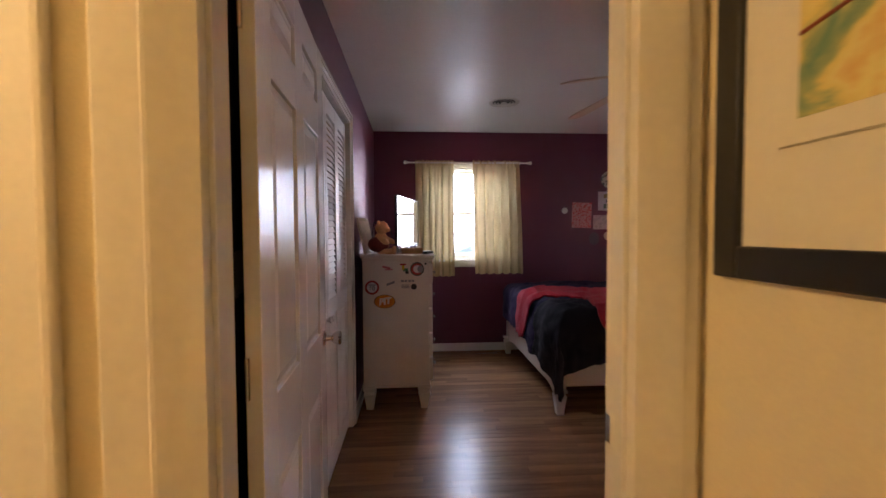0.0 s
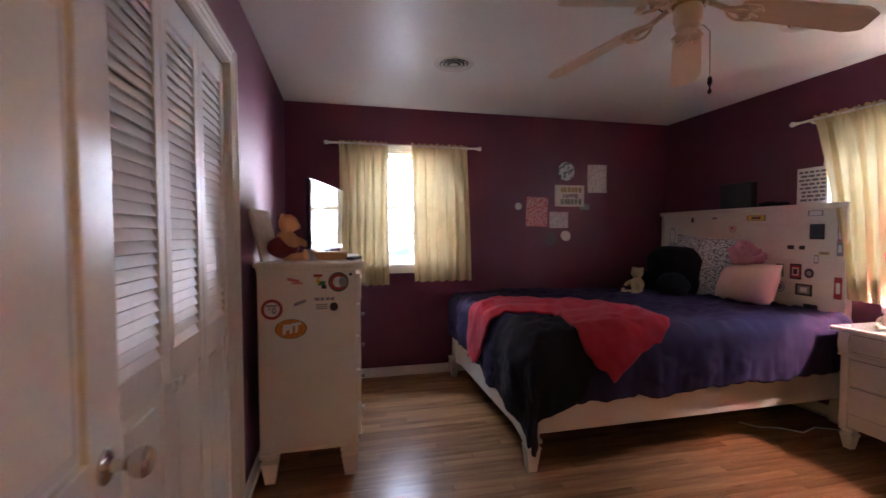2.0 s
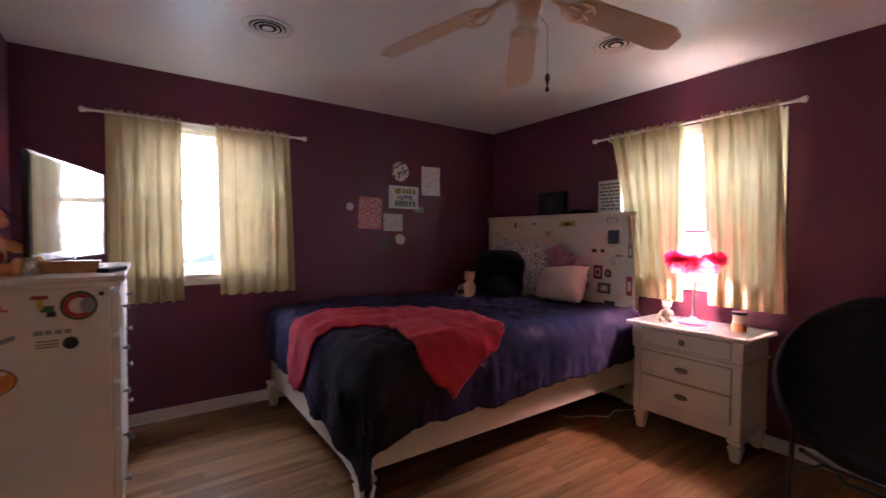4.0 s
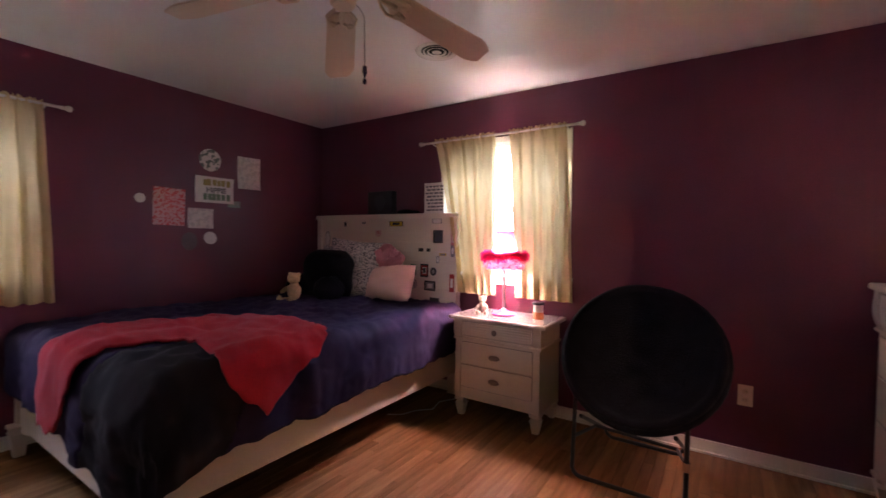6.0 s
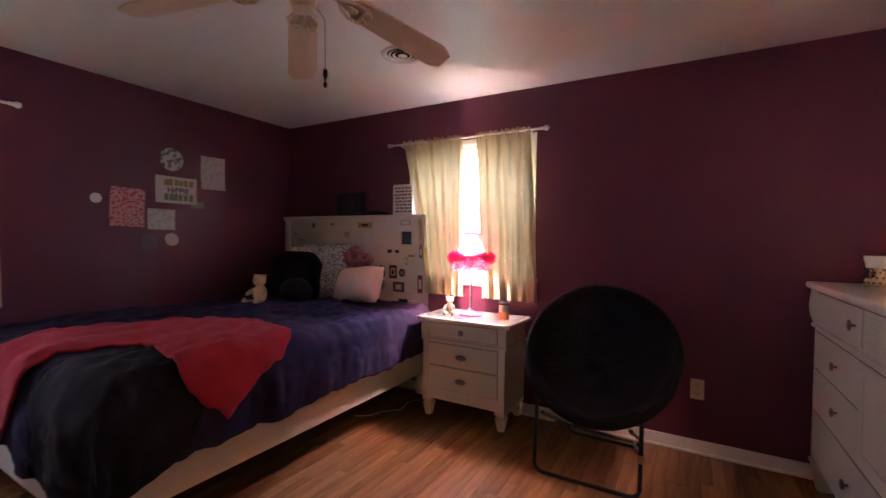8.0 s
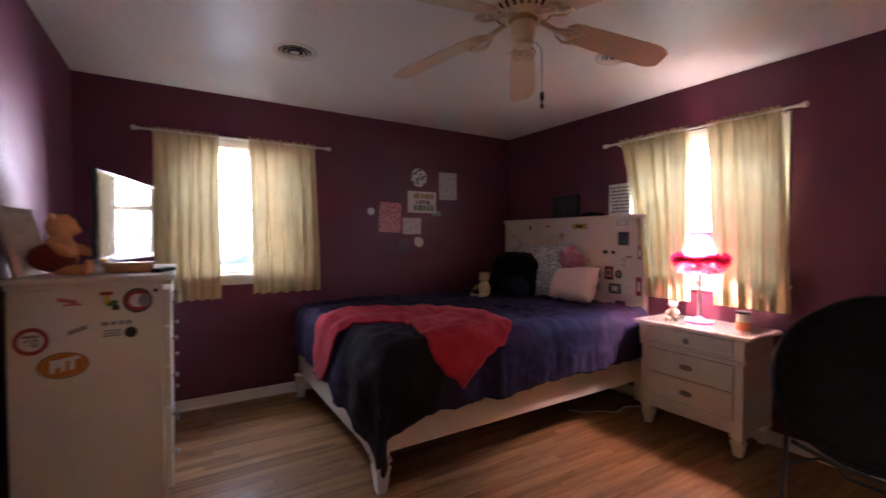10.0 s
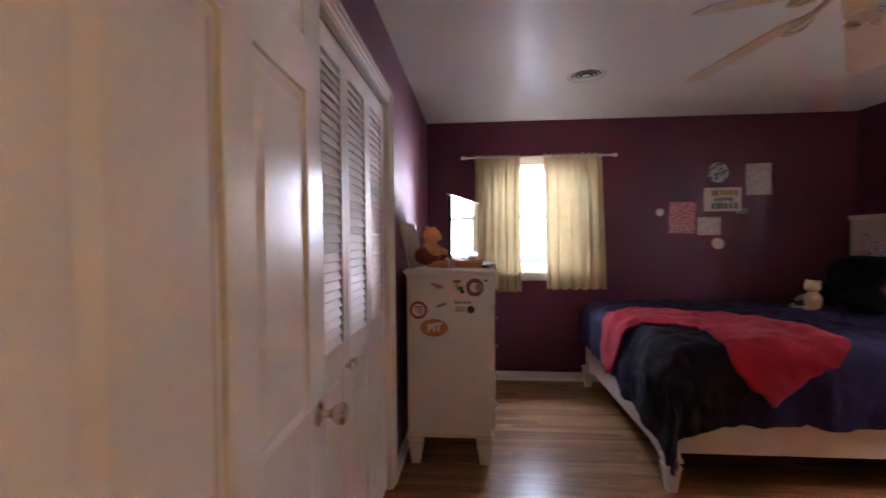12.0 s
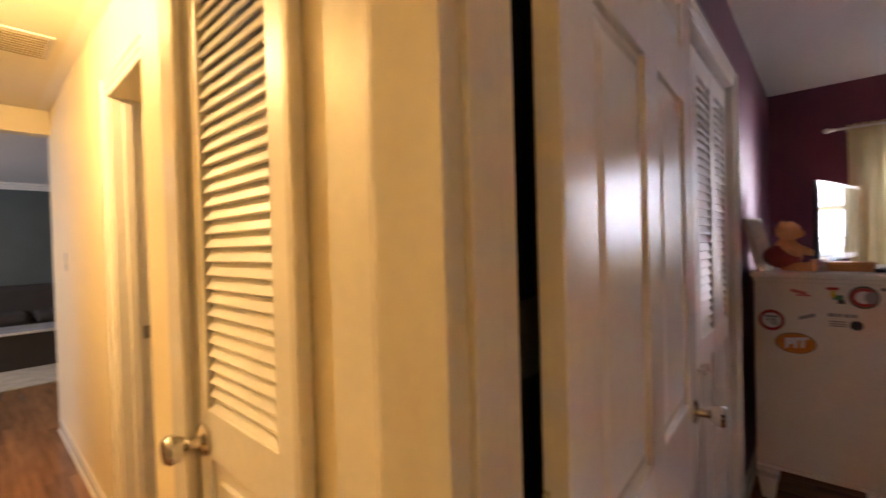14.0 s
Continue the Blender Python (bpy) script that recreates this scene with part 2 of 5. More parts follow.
def thing(name, place, label, category, group="", rz=0.0, kind=""):
    ob = new(name)
    ob.matrix_world = pose(*place, 0, 0, rz)
    ob.empty_display_size = 0.1
    return tagged(ob, label, category, group, kind)


def solid(name, bm, material, label, category="", kind="structure", smooth=False):
    return tagged(part(name, bm, material, None, "", smooth), label, category, "", kind)


# ---- the room: plan in metres ----
XW, XE, YN, YS, H = -0.44, 3.385, 4.60, -0.03, 2.44
DOOR_Y0, DOOR_Y1, DX0, DX1, DH = 0.635, 0.756, -0.378, 0.402, 2.05
W1 = (0.12, 1.10, 1.03, 2.06)             # north window: x, x, z, z
W2 = (2.00, 3.02, 1.03, 2.06)             # east window: y, y, z, z
CL = (1.44, 2.77, 2.06)                   # closet opening: y, y, height

bm = bmesh.new()
for a in ((XW - 0.15, W1[0], 0, H), (W1[1], XE + 0.15, 0, H), (W1[0], W1[1], 0, W1[2]), (W1[0], W1[1], W1[3], H)):
    bx(bm, a[0], a[1], YN, YN + 0.15, a[2], a[3])
solid("wall_north", bm, PURPLE, "dark plum painted bedroom wall with a window", "wall")
bm = bmesh.new()
for a in ((YS - 0.12, W2[0], 0, H), (W2[1], YN, 0, H), (W2[0], W2[1], 0, W2[2]), (W2[0], W2[1], W2[3], H)):
    bx(bm, XE, XE + 0.15, a[0], a[1], a[2], a[3])
solid("wall_east", bm, PURPLE, "dark plum painted bedroom wall with a curtained window", "wall")
bm = bmesh.new()
for a in ((DOOR_Y1, CL[0], 0, H), (CL[1], YN, 0, H), (CL[0], CL[1], CL[2], H)):
    bx(bm, XW - 0.12, XW, a[0], a[1], a[2], a[3])
solid("wall_west", bm, PURPLE, "dark plum painted bedroom wall with a closet opening", "wall")
solid("wall_south", box(0.60, XE, YS - 0.12, YS, 0, H), PURPLE, "dark plum painted bedroom wall behind the dresser", "wall")
bm = bmesh.new()
bx(bm, XW - 0.12, DX0 - 0.022, 0.71, DOOR_Y1, 0, H)
bx(bm, DX1 + 0.022, 0.66, 0.71, DOOR_Y1, 0, H)
bx(bm, DX0 - 0.022, DX1 + 0.022, 0.71, DOOR_Y1, DH + 0.022, H)
bx(bm, 0.60, 0.66, YS, 0.71, 0, H)
solid("wall_door_side", bm, PURPLE, "dark plum painted bedroom wall round the doorway", "wall")
bm = bmesh.new()
bx(bm, XW - 0.55, XW - 0.45, CL[0] - 0.2, CL[1] + 0.2, 0, H)
bx(bm, XW - 0.45, XW - 0.12, CL[0] - 0.2, CL[0] - 0.1, 0, H)
bx(bm, XW - 0.45, XW - 0.12, CL[1] + 0.1, CL[1] + 0.2, 0, H)
solid("wall_closet", bm, CREAM, "plain inner walls of the closet", "wall")

# hall and what lies beyond it
HN = 0.78                                  # north face of the far stretch of the hall
LD = (-1.078, -0.62)                      # linen closet opening, x
D2 = (-2.50, -1.79)                        # second doorway, x
bm = bmesh.new()
bx(bm, LD[1], DX0 - 0.022, DOOR_Y0, 0.71, 0, H)
bx(bm, -1.36, LD[0], DOOR_Y0, 0.71, 0, H)
bx(bm, LD[0], LD[1], DOOR_Y0, 0.71, DH, H)
bx(bm, DX0 - 0.022, DX1 + 0.022, DOOR_Y0, 0.71, DH + 0.022, H)
bx(bm, DX1 + 0.022, 0.535, DOOR_Y0, 0.71, 0, H)
bx(bm, -1.36, -1.24, 0.71, 1.2, 0, H)
solid("wall_hall_north", bm, CREAM, "cream painted hall wall with two doors", "wall")
bm = bmesh.new()
for a in ((D2[1], -1.36, 0, H), (-4.5, D2[0], 0, H), (D2[0], D2[1], DH, H)):
    bx(bm, a[0], a[1], HN, HN + 0.12, a[2], a[3])
bx(bm, -3.4, -1.24, 1.9, 2.0, 0, H)
bx(bm, -3.5, -3.4, 0.9, 2.0, 0, H)
solid("wall_hall_far", bm, CREAM, "cream painted stretch of hall wall with a doorway", "wall")
solid("wall_hall_east", box(0.535, 0.60, -0.55, 0.71, 0, H), CREAM, "cream painted wall at the end of the hall", "wall")
solid("wall_hall_south", box(-4.5, 0.535, -0.55, -0.43, 0, H), CREAM, "cream painted wall along the hall", "wall")
bm = bmesh.new()
bx(bm, -4.62, -4.5, HN, 3.0, 0, H)
bx(bm, -4.62, -4.5, -3.0, -0.43, 0, H)
bx(bm, -4.62, -4.5, -0.43, HN, 2.26, H)
solid("wall_living_east", bm, CREAM, "cream wall with a wide opening to the living room", "wall")
SLATE = mat("slate_green_paint", (0.075, 0.095, 0.092), 0.6, vary=0.15, scale=3)
bm = bmesh.new()
bx(bm, -9.32, -9.2, -3.0, 3.0, 0, H)
bx(bm, -9.2, -4.62, 3.0, 3.12, 0, H)
bx(bm, -9.2, -4.62, -3.12, -3.0, 0, H)
solid("wall_living_room", bm, SLATE, "slate green living room walls seen down the hall", "wall")

solid("ceiling", box(0.60, XE, YS, YN, H, H + 0.1), CEIL, "satin white bedroom ceiling", "ceiling")
solid("ceiling_west", box(XW - 0.56, 0.60, 0.71, YN, H, H + 0.1), CEIL, "satin white bedroom ceiling", "ceiling")
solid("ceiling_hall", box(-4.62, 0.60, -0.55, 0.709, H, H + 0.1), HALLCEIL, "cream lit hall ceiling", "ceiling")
bm = box(-9.3, -4.63, -3.1, 3.1, H + 0.002, H + 0.1)
bx(bm, -4.62, XW - 0.57, 0.709, 2.0, H, H + 0.1)
solid("ceiling_living", bm, CEIL, "white living room ceiling", "ceiling")
bm = bmesh.new()
for k, (o, d) in enumerate(((0.02, 0.10), (0.05, 0.07), (0.09, 0.035))):
    bx(bm, -9.2, -9.2 + o, -3.0, 3.0, H - d, H - d + 0.036)
solid("trim_crown", bm, TRIM, "white crown moulding in the living room", "moulding")

# ---- trim ----


def baseboard(name, x0, x1, y0, y1, along):
    b = bmesh.new()
    if along == "x":
        s = 1 if y1 > y0 else -1
        bx(b, x0, x1, *sorted((y0, y0 + s * 0.013)), 0, 0.085, 0.003)
        bx(b, x0, x1, *sorted((y0, y0 + s * 0.022)), 0, 0.016, 0.004)
    else:
        s = 1 if x1 > x0 else -1
        bx(b, *sorted((x0, x0 + s * 0.013)), y0, y1, 0, 0.085, 0.003)
        bx(b, *sorted((x0, x0 + s * 0.022)), y0, y1, 0, 0.016, 0.004)
    return solid(name, b, TRIM, "white painted wooden baseboard", "baseboard")


baseboard("baseboard", XW, XE, YN, YN - 1, "x")
baseboard("baseboard", XE, XE - 1, YS, YN - 0.03, "y")
baseboard("baseboard", XW, XW + 1, CL[1] + 0.075, YN - 0.03, "y")
baseboard("baseboard", XW, XW + 1, DOOR_Y1, CL[0] - 0.075, "y")
baseboard("baseboard", 0.66, XE - 0.03, YS, YS + 1, "x")
baseboard("baseboard", -4.5, D2[0] - 0.09, HN, HN - 1, "x")
baseboard("baseboard", 0.535, 0.4, -0.43, DOOR_Y0 - 0.03, "y")
baseboard("baseboard", -4.5, 0.50, -0.43, -0.3, "x")


def casing_bars(name, a0, a1, top, plane, side, along, wide=0.085, label="white moulded door casing"):
    """Moulded trim round an opening: two uprights and a head, stepped in profile."""
    for k, (lo, hi, z0, z1, cap) in enumerate(((a0 - wide, a0, 0, top + wide, 0), (a1, a1 + wide, 0, top + wide, 0), (a0, a1, top, top + wide, 1))):
        b = bmesh.new()
        for f0, f1, thick in ((0.0, 1.0, 0.010), (0.30, 1.0, 0.015), (0.62, 0.94, 0.021)):
            if cap:
                r = (lo, hi, top + wide * f0, top + wide * f1)
            elif k == 0:
                r = (hi - wide * f1, hi - wide * f0, z0, top + wide * f1)
            else:
                r = (lo + wide * f0, lo + wide * f1, z0, top + wide * f1)
            p = sorted((plane, plane + side * thick))
            if along == "x":
                bx(b, r[0], r[1], p[0], p[1], r[2], r[3], 0.003)
            else:
                bx(b, p[0], p[1], r[0], r[1], r[2], r[3], 0.003)
        solid(name, b, TRIM, label, "door trim")


def flat_casing(name, a0, a1, top, plane, w0, w1):
    """Plain boards with eased edges round a hall doorway; their widths may differ."""
    for lo, hi in ((a0 - w0, a0), (a1, a1 + w1)):
        solid(name, box(lo, hi, plane - 0.021, plane, 0, top + 0.08, 0.006), TRIM, "white gloss door casing with eased edges", "door trim")
    solid(name, box(a0, a1, plane - 0.019, plane, top, top + 0.08, 0.006), TRIM, "white gloss door casing with eased edges", "door trim")


casing_bars("trim_closet", CL[0], CL[1], CL[2], XW, 1, "y", 0.072)
for side, x_in, wide in ((-1, DX0, 0.172), (1, DX1, 0.118)):
    b = bmesh.new()
    prof = ((0.0, 0.0), (0.0, -0.004), (0.030, -0.009), (0.060, -0.0155), (0.078, -0.019), (0.086, -0.0195), (0.090, -0.0175), (wide - 0.006, -0.0165), (wide, -0.012), (wide, 0.0))
    rings = [[b.verts.new((x_in + side * p, DOOR_Y0 + q, z)) for p, q in prof] for z in (0.0, DH + 0.11)]
    for i in range(len(prof)):
        k = (i + 1) % len(prof)
        b.faces.new((rings[0][i], rings[0][k], rings[1][k], rings[1][i]))
    b.faces.new(rings[0])
    b.faces.new(rings[1])
    solid("trim_bedroom_hall", b, TRIM, "white gloss door casing, thick outside and tapered to the jamb", "door trim")
solid("trim_bedroom_hall", box(DX0, DX1, DOOR_Y0 - 0.016, DOOR_Y0, DH, DH + 0.11, 0.004), TRIM, "white gloss door casing over the bedroom doorway", "door trim")
flat_casing("trim_linen", LD[0] + 0.018, LD[1] - 0.018, DH - 0.02, DOOR_Y0, 0.085, 0.024)
casing_bars("trim_second", D2[0], D2[1], DH, HN, -1, "x", 0.10)

bm = bmesh.new()
for x0, x1 in ((DX0 - 0.022, DX0), (DX1, DX1 + 0.022)):
    bx(bm, x0, x1, DOOR_Y0, DOOR_Y1, 0, DH + 0.022, 0.002)
bx(bm, DX0, DX1, DOOR_Y0, DOOR_Y1, DH, DH + 0.022, 0.002)
bx(bm, DX0, DX0 + 0.011, 0.660, 0.712, 0, DH, 0.002)
bx(bm, DX1 - 0.011, DX1, 0.660, 0.712, 0, DH, 0.002)
bx(bm, DX0 + 0.011, DX1 - 0.011, 0.660, 0.712, DH - 0.011, DH, 0.002)
solid("trim_bedroom_jamb", bm, TRIM, "white painted door jamb with a stop", "door trim")
strike = solid("trim_strike_plate", box(DX1 - 0.0025, DX1 + 0.001, 0.718, 0.750, 0.87, 0.93, 0.001), CHROME, "metal strike plate on the door jamb", "strike plate")
bm = bmesh.new()
bx(bm, D2[0] - 0.002, D2[0] + 0.018, HN, HN + 0.13, 0, DH, 0.002)
bx(bm, D2[1] - 0.018, D2[1] + 0.002, HN, HN + 0.13, 0, DH, 0.002)
bx(bm, D2[0] + 0.018, D2[0] + 0.03, HN + 0.045, HN + 0.08, 0, DH, 0.002)
solid("trim_second_jamb", bm, TRIM, "white painted jamb of the hall doorway", "door trim")
solid("trim_strike_plate", box(D2[0] + 0.0185, D2[0] + 0.021, HN + 0.092, HN + 0.118, 0.95, 1.01, 0.001), PEWTER, "dark metal strike plate on the hall door jamb", "strike plate")

# ---- doors ----


def six_panel_door(name, place, rz, wide, high, label):
    d = thing(name, place, label, "door", kind="structure", rz=rz)
    th, st, mid = 0.035, 0.112, 0.10
    part("core", box(0.004, wide - 0.004, 0.012, th - 0.012, 0.004, high - 0.004), DOORW, d)
    for a, b in ((0, st), (wide - st, wide), ((wide - mid) / 2, (wide + mid) / 2)):
        part("stile", box(a, b, 0, th, 0, high, 0.0025), DOORW, d)
    rows = ((0.24, 0.71), (0.925, 1.675), (1.80, 1.915))
    rails = ((0, rows[0][0]), (rows[0][1], rows[1][0]), (rows[1][1], rows[2][0]), (rows[2][1], high))
    cols = ((st, (wide - mid) / 2), ((wide + mid) / 2, wide - st))
    for a, b in cols:
        for z0, z1 in rails:
            part("rail", box(a - 0.001, b + 0.001, 0.0005, th - 0.0005, z0, z1, 0.002), DOORW, d)
        for z0, z1 in rows:
            bmp = bmesh.new()
            for s in (0, 1):
                y_in, y_out = (0.012, 0.003) if s == 0 else (th - 0.012, th - 0.003)
                o, i = 0.010, 0.038
                q = [bmp.verts.new(c) for c in ((a + o, y_in, z0 + o), (b - o, y_in, z0 + o), (b - o, y_in, z1 - o), (a + o, y_in, z1 - o))]
                r = [bmp.verts.new(c) for c in ((a + i, y_out, z0 + i), (b - i, y_out, z0 + i), (b - i, y_out, z1 - i), (a + i, y_out, z1 - i))]
                for k in range(4):
                    bmp.faces.new((q[k], q[(k + 1) % 4], r[(k + 1) % 4], r[k]))
                bmp.faces.new(r)
            part("panel", bmp, DOORW, d)
    return d


def knob(parent, x, y, z, side, round_end=True):
    """A lathed knob with its rosette, along local y."""
    m = Matrix.Rotation(radians(90 if side < 0 else -90), 4, "X")
    k = part("knob", lathe(bmesh.new(), [(0.031, 0), (0.031, 0.004), (0.026, 0.008), (0.012, 0.012), (0.010, 0.03), (0.016, 0.036), (0.026, 0.05), (0.0275, 0.062), (0.022, 0.07), (0.0, 0.071)], 28, (x, y, z), m), CHROME, parent, "brushed nickel door knob", True)
    return k


door = six_panel_door("door_1", (-0.338, 0.792, 0.012), 92.6, 0.84, 2.02, "white six-panel bedroom door standing open against the wall")
knob(door, 0.84 - 0.063, -0.0005, 0.895, -1)
knob(door, 0.84 - 0.063, 0.0355, 0.895, 1)
for z in (0.22, 1.0, 1.78):
    part("hinge", lathe(bmesh.new(), [(0.006, z - 0.045), (0.006, z + 0.045)], 10, (-0.004, 0.030, 0)), CHROME, door)


def louver_door(name, place, rz, wide, high, label, z0, z1, pitch, st=0.045, st2=0.045, group="", kind="structure", lean=38, solid_z=0.11):
    """A door leaf with slats above and a flat panel below."""
    d = thing(name, place, label, "louvered door", group, rz, kind)
    th = 0.028
    for a, b in ((0, st), (wide - st2, wide)):
        part("stile", box(a, b, 0, th, 0, high, 0.002), LEAFW, d)
    for a, b in ((0, solid_z), (z0 - 0.095, z0), (z1, high)):
        part("rail", box(st - 0.001, wide - st2 + 0.001, 0.001, th - 0.001, a, b, 0.002), LEAFW, d)
    bmp = box(st, wide - st2, 0.010, th - 0.010, solid_z, z0 - 0.095)
    bx(bmp, st + 0.035, wide - st2 - 0.035, 0.004, th - 0.004, solid_z + 0.035, z0 - 0.13, 0.004)
    part("panel", bmp, LEAFW, d)
    me = None
    n = int((z1 - z0) / pitch)
    for i in range(n):
        m = pose((st + wide - st2) / 2, th / 2, z0 + (i + 0.5) * (z1 - z0) / n, lean)
        if me is None:
            s = part("slat", box(-(wide - st - st2) / 2 + 0.001, (wide - st - st2) / 2 - 0.001, -0.003, 0.003, -pitch * 0.66, pitch * 0.66, 0.002), LEAFW, d)
            s.matrix_local = m
            me = s.data
        else:
            share("slat", me, d, m)
    return d


# bifold leaves across the closet, hung just inside the opening
n_leaf = 4
leaf = (CL[1] - CL[0] - 0.012) / n_leaf
for i in range(n_leaf):
    ld = louver_door("closet_door", (XW - 0.022, CL[0] + 0.006 + i * leaf, 0.015), 90, leaf - 0.003, CL[2] - 0.035, "white louvered bifold closet door leaf, closed", 0.955, 1.94, 0.0318, group="bifold closet doors", lean=-24)
    if i in (1, 2):
        part("knob", lathe(bmesh.new(), [(0.008, 0), (0.007, 0.012), (0.015, 0.018), (0.016, 0.026), (0.0, 0.03)], 16, (leaf - 0.03 if i == 1 else 0.03, -0.0005, 0.86), Matrix.Rotation(radians(90), 4, "X")), DOORW, ld, "small white wooden knob", True)
bm = bmesh.new()
for a, b in ((CL[0] - 0.001, CL[0] + 0.004), (CL[1] - 0.004, CL[1] + 0.001)):
    bx(bm, XW - 0.12, XW + 0.001, a, b, 0, CL[2])
bx(bm, XW - 0.12, XW + 0.001, CL[0] + 0.004, CL[1] - 0.004, CL[2] - 0.004, CL[2] + 0.001)
solid("trim_closet_jamb", bm, TRIM, "white painted lining of the closet opening", "door trim")
solid("closet_track", box(XW - 0.06, XW - 0.03, CL[0] + 0.005, CL[1] - 0.005, CL[2] - 0.022, CL[2] - 0.0045), DARK, "dark bifold door track", "door track")

linen = louver_door("door_2", (LD[0] + 0.024, DOOR_Y0 + 0.004, 0.012), 0, LD[1] - LD[0] - 0.048, DH - 0.05, "cream-lit white louvered linen closet door, closed", 1.035, 1.92, 0.0258, st=0.046, st2=0.086, lean=-30)
knob(linen, 0.026, -0.0005, 0.972, -1)
bm = bmesh.new()
bx(bm, LD[0], LD[0] + 0.02, DOOR_Y0, 0.71, 0, DH, 0.001)
bx(bm, LD[1] - 0.02, LD[1], DOOR_Y0, 0.71, 0, DH, 0.001)
solid("trim_linen_jamb", bm, TRIM, "white painted jamb of the linen closet", "door trim")
# walls behind the slats, the closet's inner shade put into their colour
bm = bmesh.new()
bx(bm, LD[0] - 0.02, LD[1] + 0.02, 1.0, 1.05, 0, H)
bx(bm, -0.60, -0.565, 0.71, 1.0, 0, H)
solid("wall_linen", bm, DARK, "linen closet inner walls coloured near black for the shade inside", "wall")

# ---- windows ----


def window(name, place, rz, wide, high, label):
    """A double-hung window, local x along the wall, y outward, z up from the sill."""
    w = thing(name, place, label, "window", kind="structure", rz=rz)
    bmf = bmesh.new()
    for a in ((0, 0.03, 0, high), (wide - 0.03, wide, 0, high), (0.03, wide - 0.03, high - 0.03, high), (0.03, wide - 0.03, 0, 0.03)):
        bx(bmf, a[0], a[1], 0.0, 0.15, a[2], a[3], 0.002)
    part("window_frame", bmf, TRIM, w)
    bmt = bmesh.new()
    bx(bmt, -0.05, 0, -0.014, 0, -0.03, high + 0.05, 0.003)
    bx(bmt, wide, wide + 0.05, -0.014, 0, -0.03, high + 0.05, 0.003)
    bx(bmt, 0, wide, -0.014, 0, high, high + 0.05, 0.003)
    part("casing", bmt, TRIM, w)
    bms = bmesh.new()
    bx(bms, -0.07, wide + 0.07, -0.045, 0.0, -0.026, 0.0, 0.005)
    bx(bms, -0.05, wide + 0.05, -0.016, 0.0, -0.085, -0.026, 0.004)
    part("window_sill", bms, TRIM, w)
    half = high / 2
    for name2, y, z0, z1 in (("lower_sash", 0.05, 0.03, half + 0.02), ("upper_sash", 0.09, half - 0.02, high - 0.03)):
        b2 = bmesh.new()
        for a in ((0.03, 0.07, z0, z1), (wide - 0.07, wide - 0.03, z0, z1), (0.07, wide - 0.07, z0, z0 + 0.04), (0.07, wide - 0.07, z1 - 0.04, z1)):
            bx(b2, a[0], a[1], y, y + 0.032, a[2], a[3], 0.003)
        s = part(name2, b2, TRIM, w)
        zm = (z0 + z1) / 2
        part("muntin", box(0.07, wide - 0.07, y + 0.006, y + 0.026, zm - 0.008, zm + 0.008, 0.002), TRIM, s)
        for p0, p1 in ((z0 + 0.04, zm - 0.008), (zm + 0.008, z1 - 0.04)):
            g = part("pane", box(0.07, wide - 0.07, y + 0.014, y + 0.018, p0, p1), GLASS, s)
            g.visible_shadow = False
    return w


window("window_1", (W1[0], YN, W1[2]), 0, W1[1] - W1[0], W1[3] - W1[2], "white double-hung window in the plum wall, bright outside")
window("window_2", (XE, W2[1], W2[2]), -90, W2[1] - W2[0], W2[3] - W2[2], "white double-hung window behind the pink lamp, bright outside")

OUT1 = outdoors("bright_garden_north", GLOW_NORTH, (0.030, 0.042, 0.045), 1.60)
OUT2 = outdoors("bright_garden_east", GLOW_EAST, (0.06, 0.10, 0.035), 1.55)
solid("backdrop", grid(bmesh.new(), 4, 4, lambda u, v: (-2.2 + 5.2 * u, YN + 1.3, -0.6 + 4.6 * v)), OUT1, "bright pale garden and sky outside", "backdrop")
solid("backdrop", grid(bmesh.new(), 4, 4, lambda u, v: (XE + 1.3, 0.0 + 5.2 * u, -0.6 + 4.6 * v)), OUT2, "bright green garden and sky outside", "backdrop")

# ---- curtains and rods ----


def curtain(name, along, off, a_top, a_bot, z_top, z_bot, folds, depth, seed, label, flare=0.0):
    """A gathered cloth panel between two edges that may slant, with soft folds."""
    rnd = random.Random(seed)
    ph = [rnd.uniform(0, 6.28) for _ in range(4)]
    wob = [rnd.uniform(0.7, 1.3) for _ in range(12)]

    def f(u, v):
        z = z_top + (z_bot - z_top) * v
        k = v ** 0.8
        a0, a1 = a_top[0] + (a_bot[0] - a_top[0]) * k, a_top[1] + (a_bot[1] - a_top[1]) * k
        uu = u + 0.018 * math.sin(2 * math.pi * folds * u + ph[1])
        a = a0 + (a1 - a0) * uu
        amp = depth * (0.45 + 0.75 * v) * wob[int(u * 11)]
        d = amp * (math.sin(2 * math.pi * folds * u + ph[0] + 0.5 * v) + 0.35 * math.sin(2 * math.pi * folds * 1.7 * u + ph[2] + v))
        d += 0.004 * math.sin(60 * u + 9 * v + ph[3]) + 0.010 * v * math.sin(3.1 * u + ph[2])
        if v < 0.055:
            d = d * 0.5 + 0.006 * math.sin(120 * u)
        z += 0.006 * math.sin(2 * math.pi * folds * u + ph[1]) * v + (0.008 * math.sin(95 * u) if v == 0 else 0)
        return (a, off - d, z) if along == "x" else (off - d, a, z)

    c = part(name, grid(bmesh.new(), 110, 46, f), CURTAIN, None, "", True)
    return tagged(c, label, "curtain", "ivory curtains")


